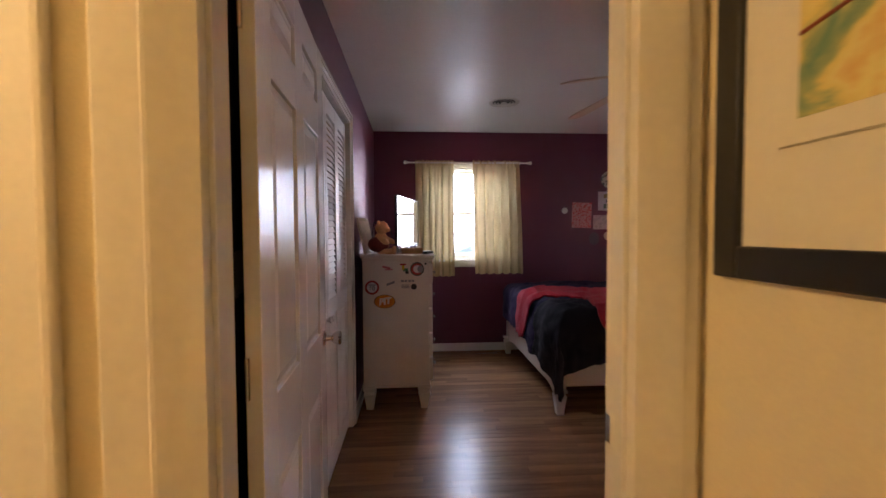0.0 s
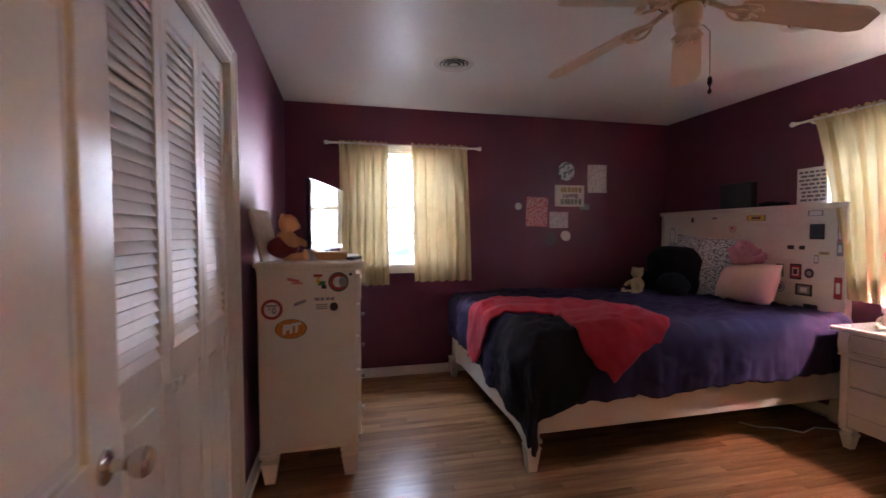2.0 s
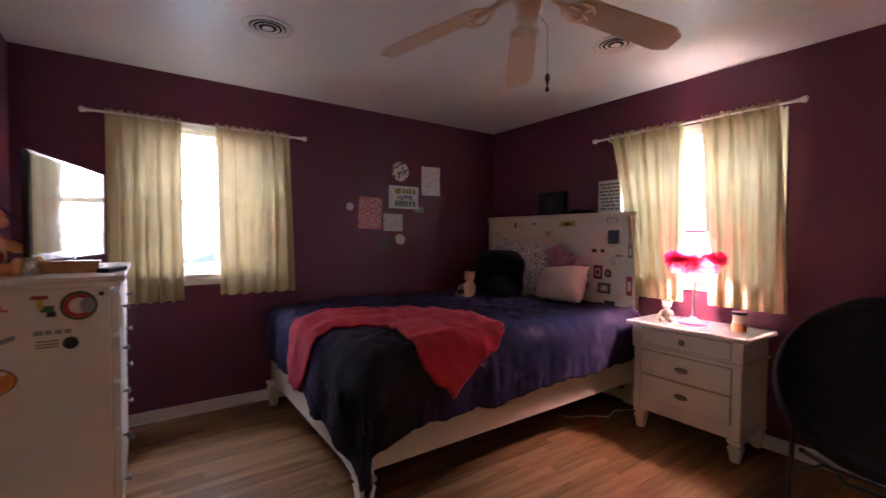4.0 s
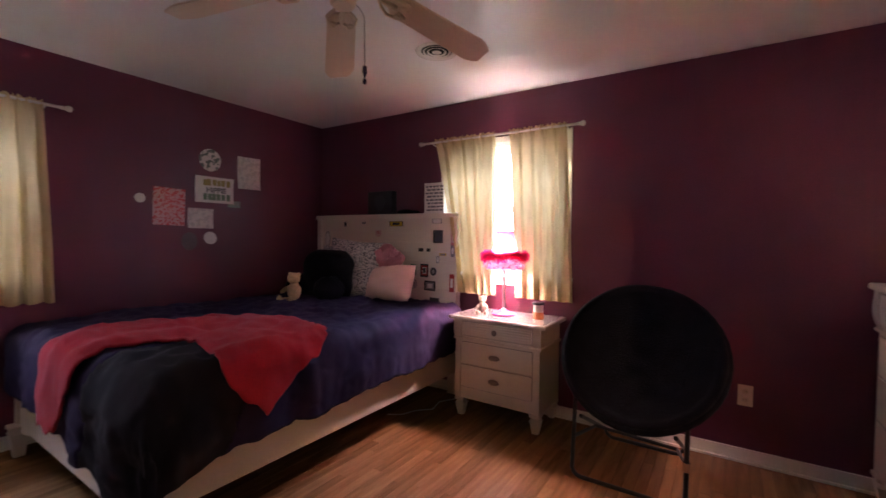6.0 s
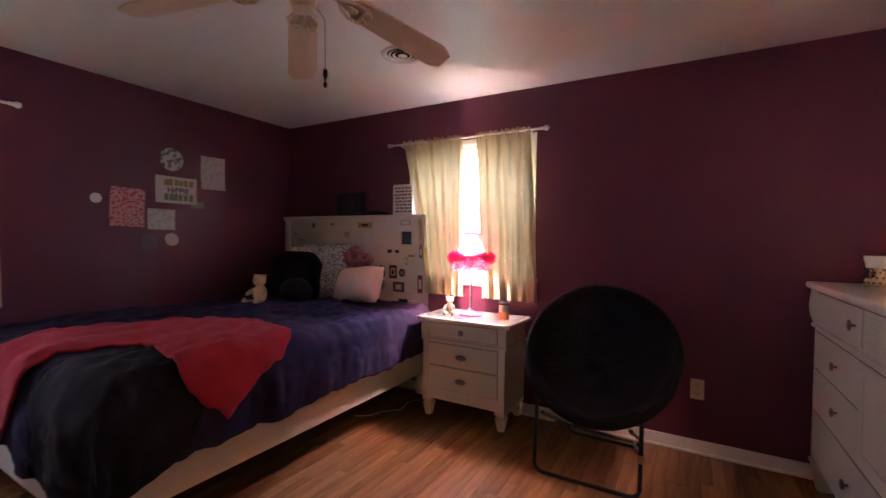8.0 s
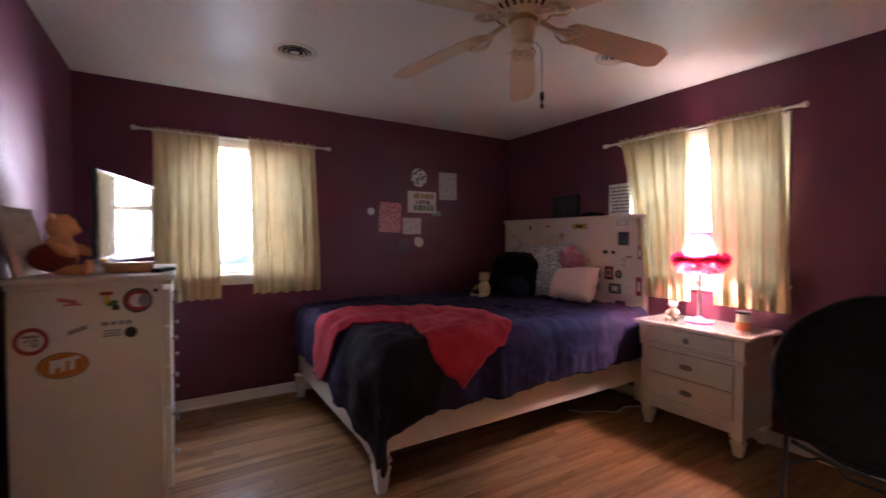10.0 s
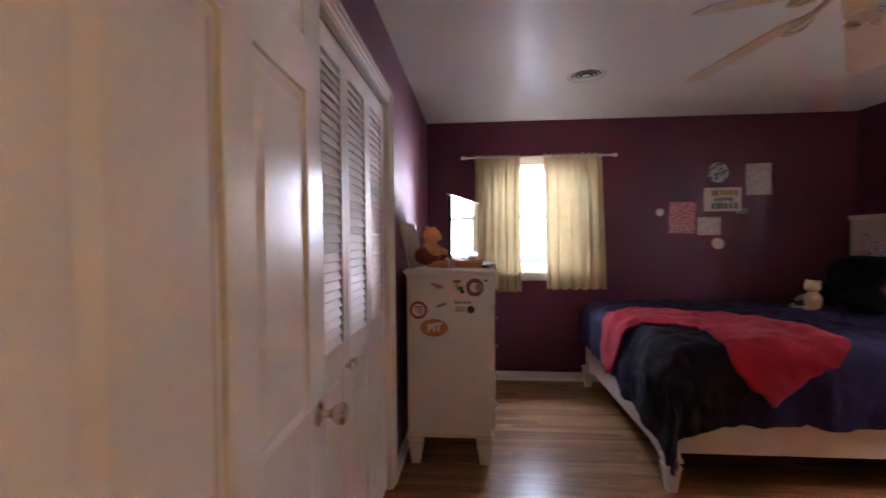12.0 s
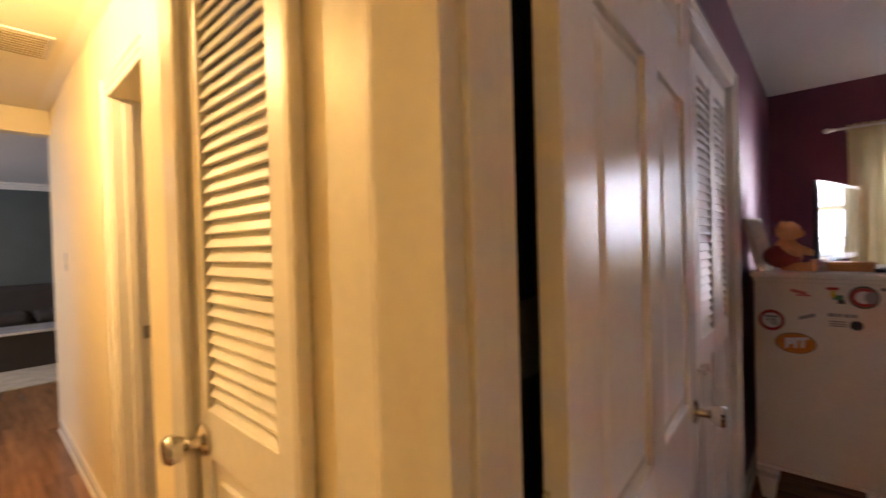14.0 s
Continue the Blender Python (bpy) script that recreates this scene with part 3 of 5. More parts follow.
def rod(place0, place1, label):
    a, b = Vector(place0), Vector(place1)
    r = thing("curtain_rod", tuple(a), label, "curtain rod", "white curtain rods")
    d = (b - a)
    u = d.normalized()
    part("pole", tube(bmesh.new(), [(0, 0, 0), tuple(d)], 0.0095, 12), TRIM, r, smooth=True)
    for s, p in ((-1, Vector()), (1, d)):
        rot = Vector((0, 0, 1)).rotation_difference(u * s).to_matrix().to_4x4()
        part("finial", lathe(bmesh.new(), [(0.010, -0.01), (0.014, 0), (0.010, 0.008), (0.018, 0.022), (0.021, 0.034), (0.016, 0.046), (0.0, 0.052)], 18, tuple(p), rot), TRIM, r, smooth=True)
    n = Vector((0, 1, 0)) if abs(d.x) > abs(d.y) else Vector((1, 0, 0))
    for q in (0.06, 0.94):
        p = d * q
        part("bracket", tube(bmesh.new(), [tuple(p), tuple(p + n * 0.045 + Vector((0, 0, -0.012))), tuple(p + n * 0.068 + Vector((0, 0, -0.012)))], 0.007, 8), TRIM, r)
    return r


rod((-0.065, YN - 0.07, 2.092), (1.25, YN - 0.07, 2.092), "white curtain rod with ball ends over the window")
curtain("curtain", "x", YN - 0.073, (0.015, 0.432), (0.02, 0.44), 2.112, 0.845, 6, 0.019, 3, "ivory rod-pocket curtain panel, backlit by the window")
curtain("curtain", "x", YN - 0.073, (0.64, 1.155), (0.665, 1.205), 2.112, 0.872, 6, 0.019, 8, "ivory rod-pocket curtain panel, backlit by the window")
rod((XE - 0.07, 3.215, 2.115), (XE - 0.07, 1.895, 2.115), "white curtain rod with ball ends behind the pink lamp")
curtain("curtain", "y", XE - 0.073, (3.10, 2.525), (2.875, 2.505), 2.138, 0.862, 6, 0.021, 5, "ivory curtain panel tucked behind the headboard")
curtain("curtain", "y", XE - 0.073, (2.415, 1.975), (2.345, 1.905), 2.138, 0.862, 5, 0.021, 11, "ivory curtain panel beside the pink lamp")

# ---- ceiling fan ----


def ceiling_fan():
    f = thing("ceiling_fan", (1.375, 2.17, H), "cream five-blade ceiling fan with scrolled blade arms", "ceiling fan")
    part("canopy", lathe(bmesh.new(), [(0.075, 0), (0.075, -0.012), (0.062, -0.045), (0.03, -0.058), (0.0, -0.058)], 32), FANW, f, smooth=True)
    part("downrod", lathe(bmesh.new(), [(0.012, -0.05), (0.012, -0.10)], 14), FANW, f, smooth=True)
    hs = part("motor_housing", lathe(bmesh.new(), [(0.03, -0.085), (0.09, -0.092), (0.128, -0.115), (0.135, -0.145), (0.128, -0.185), (0.098, -0.212), (0.05, -0.222), (0.0, -0.222)], 40), FANW, f, smooth=True)
    for i in range(24):
        a = 2 * math.pi * i / 24
        # no hole is cut: a near-black plate gives each slot its shade
        s = part("vent_slot", box(-0.015, 0.015, -0.005, 0.005, -0.0015, 0.0015), DARK, hs)
        s.matrix_local = pose(0.115 * math.cos(a), 0.115 * math.sin(a), -0.1995, 0, -42, math.degrees(a))
    part("dark_collar", lathe(bmesh.new(), [(0.055, -0.217), (0.06, -0.226), (0.055, -0.236), (0, -0.236)], 28), BRASS, f, smooth=True)
    part("switch_housing", lathe(bmesh.new(), [(0.046, -0.232), (0.052, -0.243), (0.052, -0.290), (0.044, -0.307), (0.046, -0.317), (0.036, -0.330), (0.0, -0.332)], 28), FANW, f, smooth=True)
    for i in range(5):
        a = -24 + 72 * i
        arm_bm = bmesh.new()
        tube(arm_bm, [(0.075, 0, -0.224), (0.12, 0, -0.246), (0.16, 0.0, -0.264), (0.205, 0, -0.276)], 0.011, 8)
        for s in (-1, 1):
            tube(arm_bm, [(0.13, 0, -0.252), (0.155, s * 0.03, -0.268), (0.19, s * 0.056, -0.276), (0.235, s * 0.050, -0.283), (0.252, s * 0.026, -0.286), (0.225, s * 0.012, -0.281)], 0.0065, 8)
            disc(arm_bm, 0.225, s * 0.034, -0.288, 0.012, 0.012, 0.006, 14)
        arm = part("blade_arm", arm_bm, FANW, f, "cream scrolled blade arm", True)
        arm.matrix_local = pose(0, 0, 0, 0, 0, a)
        n = 26
        ob = bmesh.new()
        top, bot = [], []
        outline = []
        for k in range(n + 1):
            u = k / n
            r = 0.185 + 0.435 * u
            w = 0.055 + 0.014 * u
            if u < 0.12:
                w *= math.sqrt(1 - (1 - u / 0.12) ** 2) * 0.5 + 0.5
            if u > 0.86:
                w *= 1 - 0.42 * ((u - 0.86) / 0.14) ** 1.6
            outline.append((r, w))
        loop = [(r, w) for r, w in outline] + [(r, -w) for r, w in reversed(outline)]
        for zz, dst in ((-0.254, top), (-0.2605, bot)):
            dst.extend(ob.verts.new((r, w, zz - 0.20 * w - 0.21 * (r - 0.185))) for r, w in loop)
        ob.faces.new(top)
        ob.faces.new(list(reversed(bot)))
        for k in range(len(loop)):
            ob.faces.new((top[k], bot[k], bot[(k + 1) % len(loop)], top[(k + 1) % len(loop)]))
        bl = part("blade", ob, BLADE, f)
        bl.matrix_local = pose(0, 0, 0, 0, 0, a)
    ch = part("pull_chain", tube(bmesh.new(), [(0.045, -0.005, -0.300), (0.07, -0.008, -0.303), (0.096, -0.01, -0.325), (0.10, -0.01, -0.50)], 0.0017, 6), PEWTER, f)
    part("pull_bead", lathe(bmesh.new(), [(0.0, -0.572), (0.007, -0.566), (0.008, -0.556), (0.003, -0.548), (0.004, -0.540), (0.0095, -0.525), (0.008, -0.505), (0.0, -0.498)], 14, (0.10, -0.01, 0)), mat("dark_blue_bead", (0.03, 0.02, 0.05), 0.2), ch, "dark glass pull bead", True)


ceiling_fan()


def ceiling_diffuser(x, y, label):
    d = thing("ceiling_vent", (x, y, H), label, "ceiling vent", "round ceiling vents")
    part("flange", lathe(bmesh.new(), [(0.130, 0), (0.128, -0.005), (0.112, -0.010), (0.096, -0.004), (0.094, 0)], 40, cap=False), TRIM, d, smooth=True)
    # flat near-black disc, the shade of the duct's depth put into its colour
    part("throat", lathe(bmesh.new(), [(0.094, -0.001), (0.0, -0.001)], 32), DARK, d)
    for r, z in ((0.086, -0.006), (0.060, -0.007)):
        part("cone", lathe(bmesh.new(), [(r, z), (r - 0.002, z - 0.001), (r - 0.013, z + 0.003), (r - 0.012, z + 0.0045)], 36, cap=False), TRIM, d, smooth=True)
    part("centre_disc", lathe(bmesh.new(), [(0.0, -0.010), (0.024, -0.010), (0.029, -0.008), (0.024, -0.005)], 32), TRIM, d, smooth=True)


ceiling_diffuser(0.77, 3.51, "round white metal ceiling vent with concentric cones")
ceiling_diffuser(2.47, 2.52, "round white metal ceiling vent with concentric cones")

# ---- white painted furniture ----


def taper_foot(bm, x, y, z1, w, z0=0.0):
    """A square foot: collar, neck and a taper."""
    bx(bm, x - w * 0.62, x + w * 0.62, y - w * 0.62, y + w * 0.62, z1 - 0.022, z1, 0.005)
    prof = ((w * 0.40, z1 - 0.030), (w * 0.58, z1 - 0.048), (w * 0.52, z1 - 0.060), (w * 0.32, z0))
    rings = [[bm.verts.new((x + sx * r, y + sy * r, z)) for sx, sy in ((-1, -1), (1, -1), (1, 1), (-1, 1))] for r, z in ((w * 0.5, z1 - 0.021),) + prof]
    for a, b in zip(rings, rings[1:]):
        for i in range(4):
            bm.faces.new((a[i], a[(i + 1) % 4], b[(i + 1) % 4], b[i]))
    bm.faces.new(rings[0])
    bm.faces.new(rings[-1])
    return bm


def oval_knob(parent, x, y, z, axis, rx=0.022, rz_=0.012):
    """A pewter oval knob that stands out along -y or -x or +x or +y."""
    b = bmesh.new()
    ball(b, (0, 0, 0.020), (rx, rz_, 0.007))
    lathe(b, [(0.006, 0), (0.005, 0.016)], 10)
    m = {"-y": pose(x, y, z, 90), "+y": pose(x, y, z, -90), "-x": pose(x, y, z, 90, 0, -90), "+x": pose(x, y, z, 90, 0, 90)}[axis]
    k = part("knob", b, PEWTER, parent, "dark pewter oval knob", True)
    k.matrix_local = m
    return k


def drawer_front(name, parent, a0, a1, z0, z1, plane, axis, ribbed=False, knobs=(), oval=(0.022, 0.012), deep=0.008):
    """A framed drawer front; plane is the body's face, axis its outward way."""
    s = -1 if axis[0] == "-" else 1
    b = bmesh.new()

    def put(c0, c1, d0, d1, e0, e1, bev):
        p = sorted((plane + s * e0, plane + s * e1))
        if axis[1] == "y":
            bx(b, c0, c1, p[0], p[1], d0, d1, bev)
        else:
            bx(b, p[0], p[1], c0, c1, d0, d1, bev)
    put(a0, a1, z0, z1, -0.004, deep, min(0.003, deep * 0.4))
    ribs = []
    if ribbed:
        n = max(2, int((z1 - z0 - 0.03) / 0.016))
        for i in range(n):
            zz = z0 + 0.015 + (z1 - z0 - 0.03) * (i + 0.5) / n
            ribs.append(zz)
    d = part(name, b, WHITEF, parent)
    # dark plate a little larger than the front, painting the gap's shadow line
    b = bmesh.new()
    put(a0 - 0.0028, a1 + 0.0028, z0 - 0.0028, z1 + 0.0028, -0.003, 0.0012, 0.0)
    part("gap", b, DARKGAP, d, "dark plate painting the shadow gap round the drawer front")
    for zz in ribs:
        b = bmesh.new()
        put(a0 + 0.012, a1 - 0.012, zz - 0.0062, zz + 0.0062, deep - 0.001, deep + 0.0045, 0.0025)
        part("rib", b, WHITEF, d)
    for k in knobs:
        zz = (z0 + z1) / 2
        p = plane + s * (deep + (0.004 if ribbed else 0.0))
        oval_knob(d, *((k, p) if axis[1] == "y" else (p, k)), zz, axis, *oval)
    return d


def bracket(profile, front, _, back):
    """A scrolled block: front(depth, z, side) and back(z, side) give its corners."""
    b = bmesh.new()
    rings = [[b.verts.new(p) for p in (front(d, z, -1), front(d, z, 1), back(z, 1), back(z, -1))] for d, z in profile]
    for p, q in zip(rings, rings[1:]):
        for i in range(4):
            b.faces.new((p[i], p[(i + 1) % 4], q[(i + 1) % 4], q[i]))
    b.faces.new(rings[0])
    b.faces.new(rings[-1])
    return b


def nightstand():
    n = thing("nightstand", (3.18, 2.345, 0), "ivory painted three-drawer nightstand with tapered feet beside the bed", "nightstand")
    x0, x1, y0, y1 = -0.185, 0.205, -0.325, 0.325
    for fx in (x0 + 0.035, x1 - 0.035):
        for fy in (y0 + 0.035, y1 - 0.035):
            part("foot", taper_foot(bmesh.new(), fx, fy, 0.135, 0.062), WHITEF, n)
    part("body", box(x0, x1, y0, y1, 0.135, 0.565, 0.004), WHITEF, n)
    part("moulding", box(x0 - 0.014, x1, y0 - 0.014, y1 + 0.014, 0.565, 0.585, 0.006), WHITEF, n)
    part("frieze", box(x0 - 0.002, x1, y0 - 0.002, y1 + 0.002, 0.585, 0.715, 0.004), WHITEF, n)
    for s in (-1, 1):
        yy = s * 0.305
        part("corbel", bracket([(0.012 + 0.012 * math.sin(math.pi * i / 8), 0.588 + 0.124 * i / 8) for i in range(9)], lambda d, z, k: (x0 - d, yy + 0.028 * k, z), x0, lambda z, k: (x0 + 0.002, yy + 0.028 * k, z)), WHITEF, n)
        part("corner_post", box(x0 - 0.008, x0 + 0.03, s * 0.325 - 0.022 * (s + 1), s * 0.325 + 0.022 * (1 - s), 0.135, 0.565, 0.004), WHITEF, n)
    part("top", box(x0 - 0.04, x1 + 0.005, y0 - 0.045, y1 + 0.045, 0.715, 0.742, 0.008), WHITEF, n)
    part("glass_top", box(x0 - 0.025, x1 - 0.005, y0 - 0.03, y1 + 0.03, 0.7425, 0.748, 0.001), clear("nightstand_glass", (0.90, 0.93, 0.92), 0.02, 0.72), n, "clear glass sheet on the top")
    drawer_front("drawer", n, -0.265, 0.265, 0.60, 0.70, x0 - 0.002, "-x", True, (0.0,), (0.021, 0.021))
    drawer_front("drawer", n, -0.270, 0.270, 0.395, 0.550, x0, "-x", False, (0.0,), (0.043, 0.019))
    drawer_front("drawer", n, -0.270, 0.270, 0.222, 0.383, x0, "-x", False, (0.0,), (0.043, 0.019))
    return n


nightstand()


def tall_chest():
    c = thing("chest_of_drawers", (-0.13, 3.45, 0), "tall ivory painted chest of drawers with stickers on its side", "chest of drawers")
    x0, x1, y0, y1 = -0.262, 0.231, -0.415, 0.415
    for fx in (x0 + 0.045, x1 - 0.04):
        for fy in (y0 + 0.035, y1 - 0.035):
            part("foot", taper_foot(bmesh.new(), fx, fy, 0.165, 0.078), WHITEF, c)
    bm2 = bmesh.new()
    bx(bm2, x0, x1, y0, y1, 0.185, 1.118, 0.005)
    bx(bm2, x0 - 0.004, x1 + 0.006, y0 - 0.005, y1 + 0.005, 0.165, 0.186, 0.004)
    part("body", bm2, WHITEF, c)
    bm2 = box(x0 - 0.014, x1 + 0.046, y0 - 0.022, y1 + 0.022, 1.138, 1.162, 0.007)
    bx(bm2, x0 - 0.004, x1 + 0.032, y0 - 0.010, y1 + 0.010, 1.118, 1.138, 0.005)
    part("top", bm2, WHITEF, c)
    zs = (0.20, 0.385, 0.57, 0.755, 0.93, 1.10)
    for i in range(5):
        drawer_front("drawer", c, y0 + 0.03, y1 - 0.03, zs[i] + 0.006, zs[i + 1] - 0.006, x1, "+x", i == 4, (-0.22, 0.22), deep=0.026)
    return c


chest = tall_chest()


def dresser():
    d = thing("dresser", (2.51, 0.125, 0), "wide ivory painted dresser with drawers and louvered doors", "dresser")
    x0, x1, y0, y1 = -0.84, 0.815, -0.152, 0.235
    for fx in (x0 + 0.05, x1 - 0.05):
        for fy in (y0 + 0.045, y1 - 0.045):
            part("foot", taper_foot(bmesh.new(), fx, fy, 0.15, 0.09), WHITEF, d)
    part("body", box(x0, x1, y0, y1, 0.15, 0.865, 0.005), WHITEF, d)
    part("moulding", box(x0 - 0.016, x1 + 0.016, y0, y1 + 0.016, 0.865, 0.885, 0.006), WHITEF, d)
    part("frieze", box(x0, x1, y0, y1 + 0.002, 0.885, 1.074, 0.004), WHITEF, d)
    for s in (-1, 1):
        xx = x1 if s > 0 else x0
        pr = [(0.006 + 0.016 * math.sin(math.pi * (i / 10) ** 0.8) + 0.012 * (i / 10) ** 3, 0.886 + 0.188 * i / 10) for i in range(11)]
        part("corbel", bracket(pr, lambda d, z, k: (xx - s * 0.05 if k < 0 else xx + s * d, y1 + d, z), 0, lambda z, k: (xx - s * 0.05 if k < 0 else xx + s * 0.004, y1 - 0.05, z)), WHITEF, d)
    part("top", box(x0 - 0.035, x1 + 0.035, y0, y1 + 0.04, 1.074, 1.108, 0.010), WHITEF, d)
    drawer_front("drawer", d, 0.08, 0.76, 0.905, 1.056, y1 + 0.002, "+y", False, (0.15,), (0.016, 0.024))
    drawer_front("drawer", d, -0.80, 0.06, 0.905, 1.056, y1 + 0.002, "+y", True, ())
    drawer_front("drawer", d, 0.10, 0.78, 0.655, 0.845, y1, "+y", False, (0.38,), (0.021, 0.021))
    drawer_front("drawer", d, 0.10, 0.78, 0.445, 0.643, y1, "+y", False, (0.36,), (0.021, 0.021))
    drawer_front("drawer", d, -0.80, 0.78, 0.185, 0.418, y1, "+y", False, (-0.45, 0.18), (0.022, 0.022))
    for a, b2, k in ((-0.345, 0.08, -0.313), (-0.80, -0.355, -0.388)):
        dr = drawer_front("cabinet_door", d, a, b2, 0.445, 0.845, y1, "+y")
        for c0, c1, e0, e1 in ((a, a + 0.05, 0.445, 0.845), (b2 - 0.05, b2, 0.445, 0.845), (a + 0.05, b2 - 0.05, 0.445, 0.50), (a + 0.05, b2 - 0.05, 0.79, 0.845)):
            part("frame_rail", box(c0, c1, y1 + 0.0075, y1 + 0.013, e0, e1, 0.002), WHITEF, dr)
        for i in range(4):
            part("board", box(a + 0.051 + i * (b2 - a - 0.102) / 4, a + 0.049 + (i + 1) * (b2 - a - 0.102) / 4, y1 + 0.0075, y1 + 0.0095, 0.501, 0.789, 0.001), WHITEF, dr)
        oval_knob(dr, k, y1 + 0.013, 0.70, "+y", 0.019, 0.024)
    return d


dresser()

# ---- bed ----
BX0, BX1, BY0, BY1, BTOP = 1.02, 3.33, 2.84, 4.50, 0.775


def bed():
    b = thing("bed", (0, 0, 0), "ivory painted wooden bed with a planked, sticker-covered headboard", "bed")
    for x, y in ((BX0 + 0.02, BY0 + 0.02), (BX0 - 0.005, BY1 - 0.05)):
        part("leg", taper_foot(bmesh.new(), x, y, 0.185, 0.074), WHITEF, b)
    part("leg", box(1.95, 2.0, 3.62, 3.67, 0, 0.2, 0.004), WHITEF, b)
    part("leg", box(1.22, 1.26, 3.62, 3.66, 0, 0.2, 0.004), WHITEF, b)
    part("side_rail", box(BX0 + 0.06, BX1, BY0, BY0 + 0.03, 0.205, 0.42, 0.006), WHITEF, b)
    part("side_rail", box(BX0 + 0.06, BX1, BY1 - 0.03, BY1, 0.205, 0.42, 0.006), WHITEF, b)
    b2 = bmesh.new()
    n = 24
    f, k = [], []
    for i in range(n + 1):
        y = BY0 + 0.05 + (BY1 - BY0 - 0.12) * i / n
        e = min(i, n - i) / n
        zb = 0.14 + 0.03 * min(1, e * 9) ** 2
        zt = 0.38 + 0.05 * math.sin(math.pi * i / n)
        f.append([b2.verts.new((x, y, z)) for x, z in ((BX0, zb), (BX0 + 0.035, zb), (BX0 + 0.035, zt), (BX0, zt))])
    for p, q in zip(f, f[1:]):
        for j in range(4):
            b2.faces.new((p[j], p[(j + 1) % 4], q[(j + 1) % 4], q[j]))
    b2.faces.new(f[0])
    b2.faces.new(f[-1])
    part("foot_rail", b2, WHITEF, b)
    for y0, y1 in ((BY0 - 0.005, BY0 + 0.05), (BY1 - 0.06, BY1 - 0.005)):
        part("foot_post", box(BX0 - 0.012, BX0 + 0.06, y0, y1, 0.185, 0.43, 0.005), WHITEF, b)
    hb = part("headboard", box(3.345, 3.378, 2.93, 4.54, 0.25, 1.47), WHITEF, b)
    z = 0.30
    while z < 1.36:
        part("board", box(3.333, 3.346, 2.95, 4.52, z, z + 0.078, 0.003), WHITEF, hb)
        z += 0.081
    part("top_band", box(3.328, 3.38, 2.95, 4.52, 1.372, 1.478, 0.003), WHITEF, hb)
    part("post", box(3.315, 3.382, 2.872, 2.95, 0.0, 1.478, 0.005), WHITEF, b)
    part("post", box(3.315, 3.382, 4.52, 4.578, 0.0, 1.478, 0.005), WHITEF, b)
    part("cap", box(3.30, 3.383, 2.855, 4.585, 1.478, 1.518, 0.008), WHITEF, b)
    return b


the_bed = bed()
mattress = box(BX0 + 0.05, BX1 - 0.005, BY0 + 0.035, BY1 - 0.035, 0.36, 0.70, 0.05)
tagged(part("mattress", mattress, NAVY, None, "", True), "thick mattress in navy sheets on the bed frame", "mattress")


def drape(X, Y, lift, rough=1.0, seed=0.0):
    """Where cloth laid over the bed comes to rest: X, Y are its flat coordinates; past the edge it hangs."""
    r = 0.10 + 0.13 * math.exp(-((X - BX0 + 0.05) ** 2 + (Y - BY0 + 0.05) ** 2) / 0.16)
    ex, ey = BX0 - 0.055 + r, BY0 - 0.065 + r
    s, w = max(0.0, ex - X), max(0.0, ey - Y)
    p = Vector((X * 2.4, Y * 2.4, seed))
    puff = 0.024 * noise.noise(p) + 0.014 * noise.noise(p * 2.7) + 0.009 * noise.noise(p * 5.3) + 0.006 * (1 - 2 * abs(noise.noise(p * 4.0 + Vector((3, 1, 7)))))
    wr = 0.024 * abs(noise.noise(Vector((X * 5 + Y * 2, Y * 9 - X * 3, 2.0 + seed)))) * rough + 0.016 * abs(noise.noise(Vector((X * 11 + Y * 4, Y * 6 - X * 7, 6.0 + seed)))) * rough
    top = BTOP + lift + rough * puff - wr

    def turn(d):
        """Sideways and downward way for d metres of cloth past the edge."""
        if d <= 0:
            return 0.0, 0.0
        q = min(d / (r * 1.57), 1.0) * math.pi / 2
        return r * math.sin(q), r * (1 - math.cos(q)) + max(0.0, d - r * 1.57)
    ox, dx = turn(s)
    oy, dy = turn(w)
    x, y = max(X, ex) - ox * 0.9, max(Y, ey) - oy * 0.9
    drop = dx + dy - 0.75 * min(dx, dy)
    hang = min(1.0, drop / 0.25)
    fold = 0.028 * hang * (0.45 * math.sin(X * 21 + 2.0 * math.sin(Y * 3) + seed) * (dy > 0.02) + math.sin(Y * 19 + 1.3 + seed) * (dx > 0.02))
    fold *= 0.5 + 0.5 * noise.noise(Vector((X * 1.5, Y * 1.5, 5.0)))
    fold += hang * rough * (0.010 * abs(noise.noise(Vector((X * 9 + Y * 3, Y * 6 - X * 4, 8.0 + seed)))) + 0.007 * noise.noise(Vector((X * 17, Y * 17, 4.0))) + 0.012 * abs(noise.noise(Vector((X * 15, Y * 2.5, 12.0 + seed)))))
    if dy > 0.02 and dx > 0.02:
        x += 0.06 * hang * min(1.0, min(dx, dy) / 0.25)
    if dy > 0.02:
        y -= fold + lift * 0.9 + 0.012 * hang
    if dx > 0.02:
        x -= fold + lift * 0.9 + 0.012 * hang
    return Vector((x, y, top - drop))


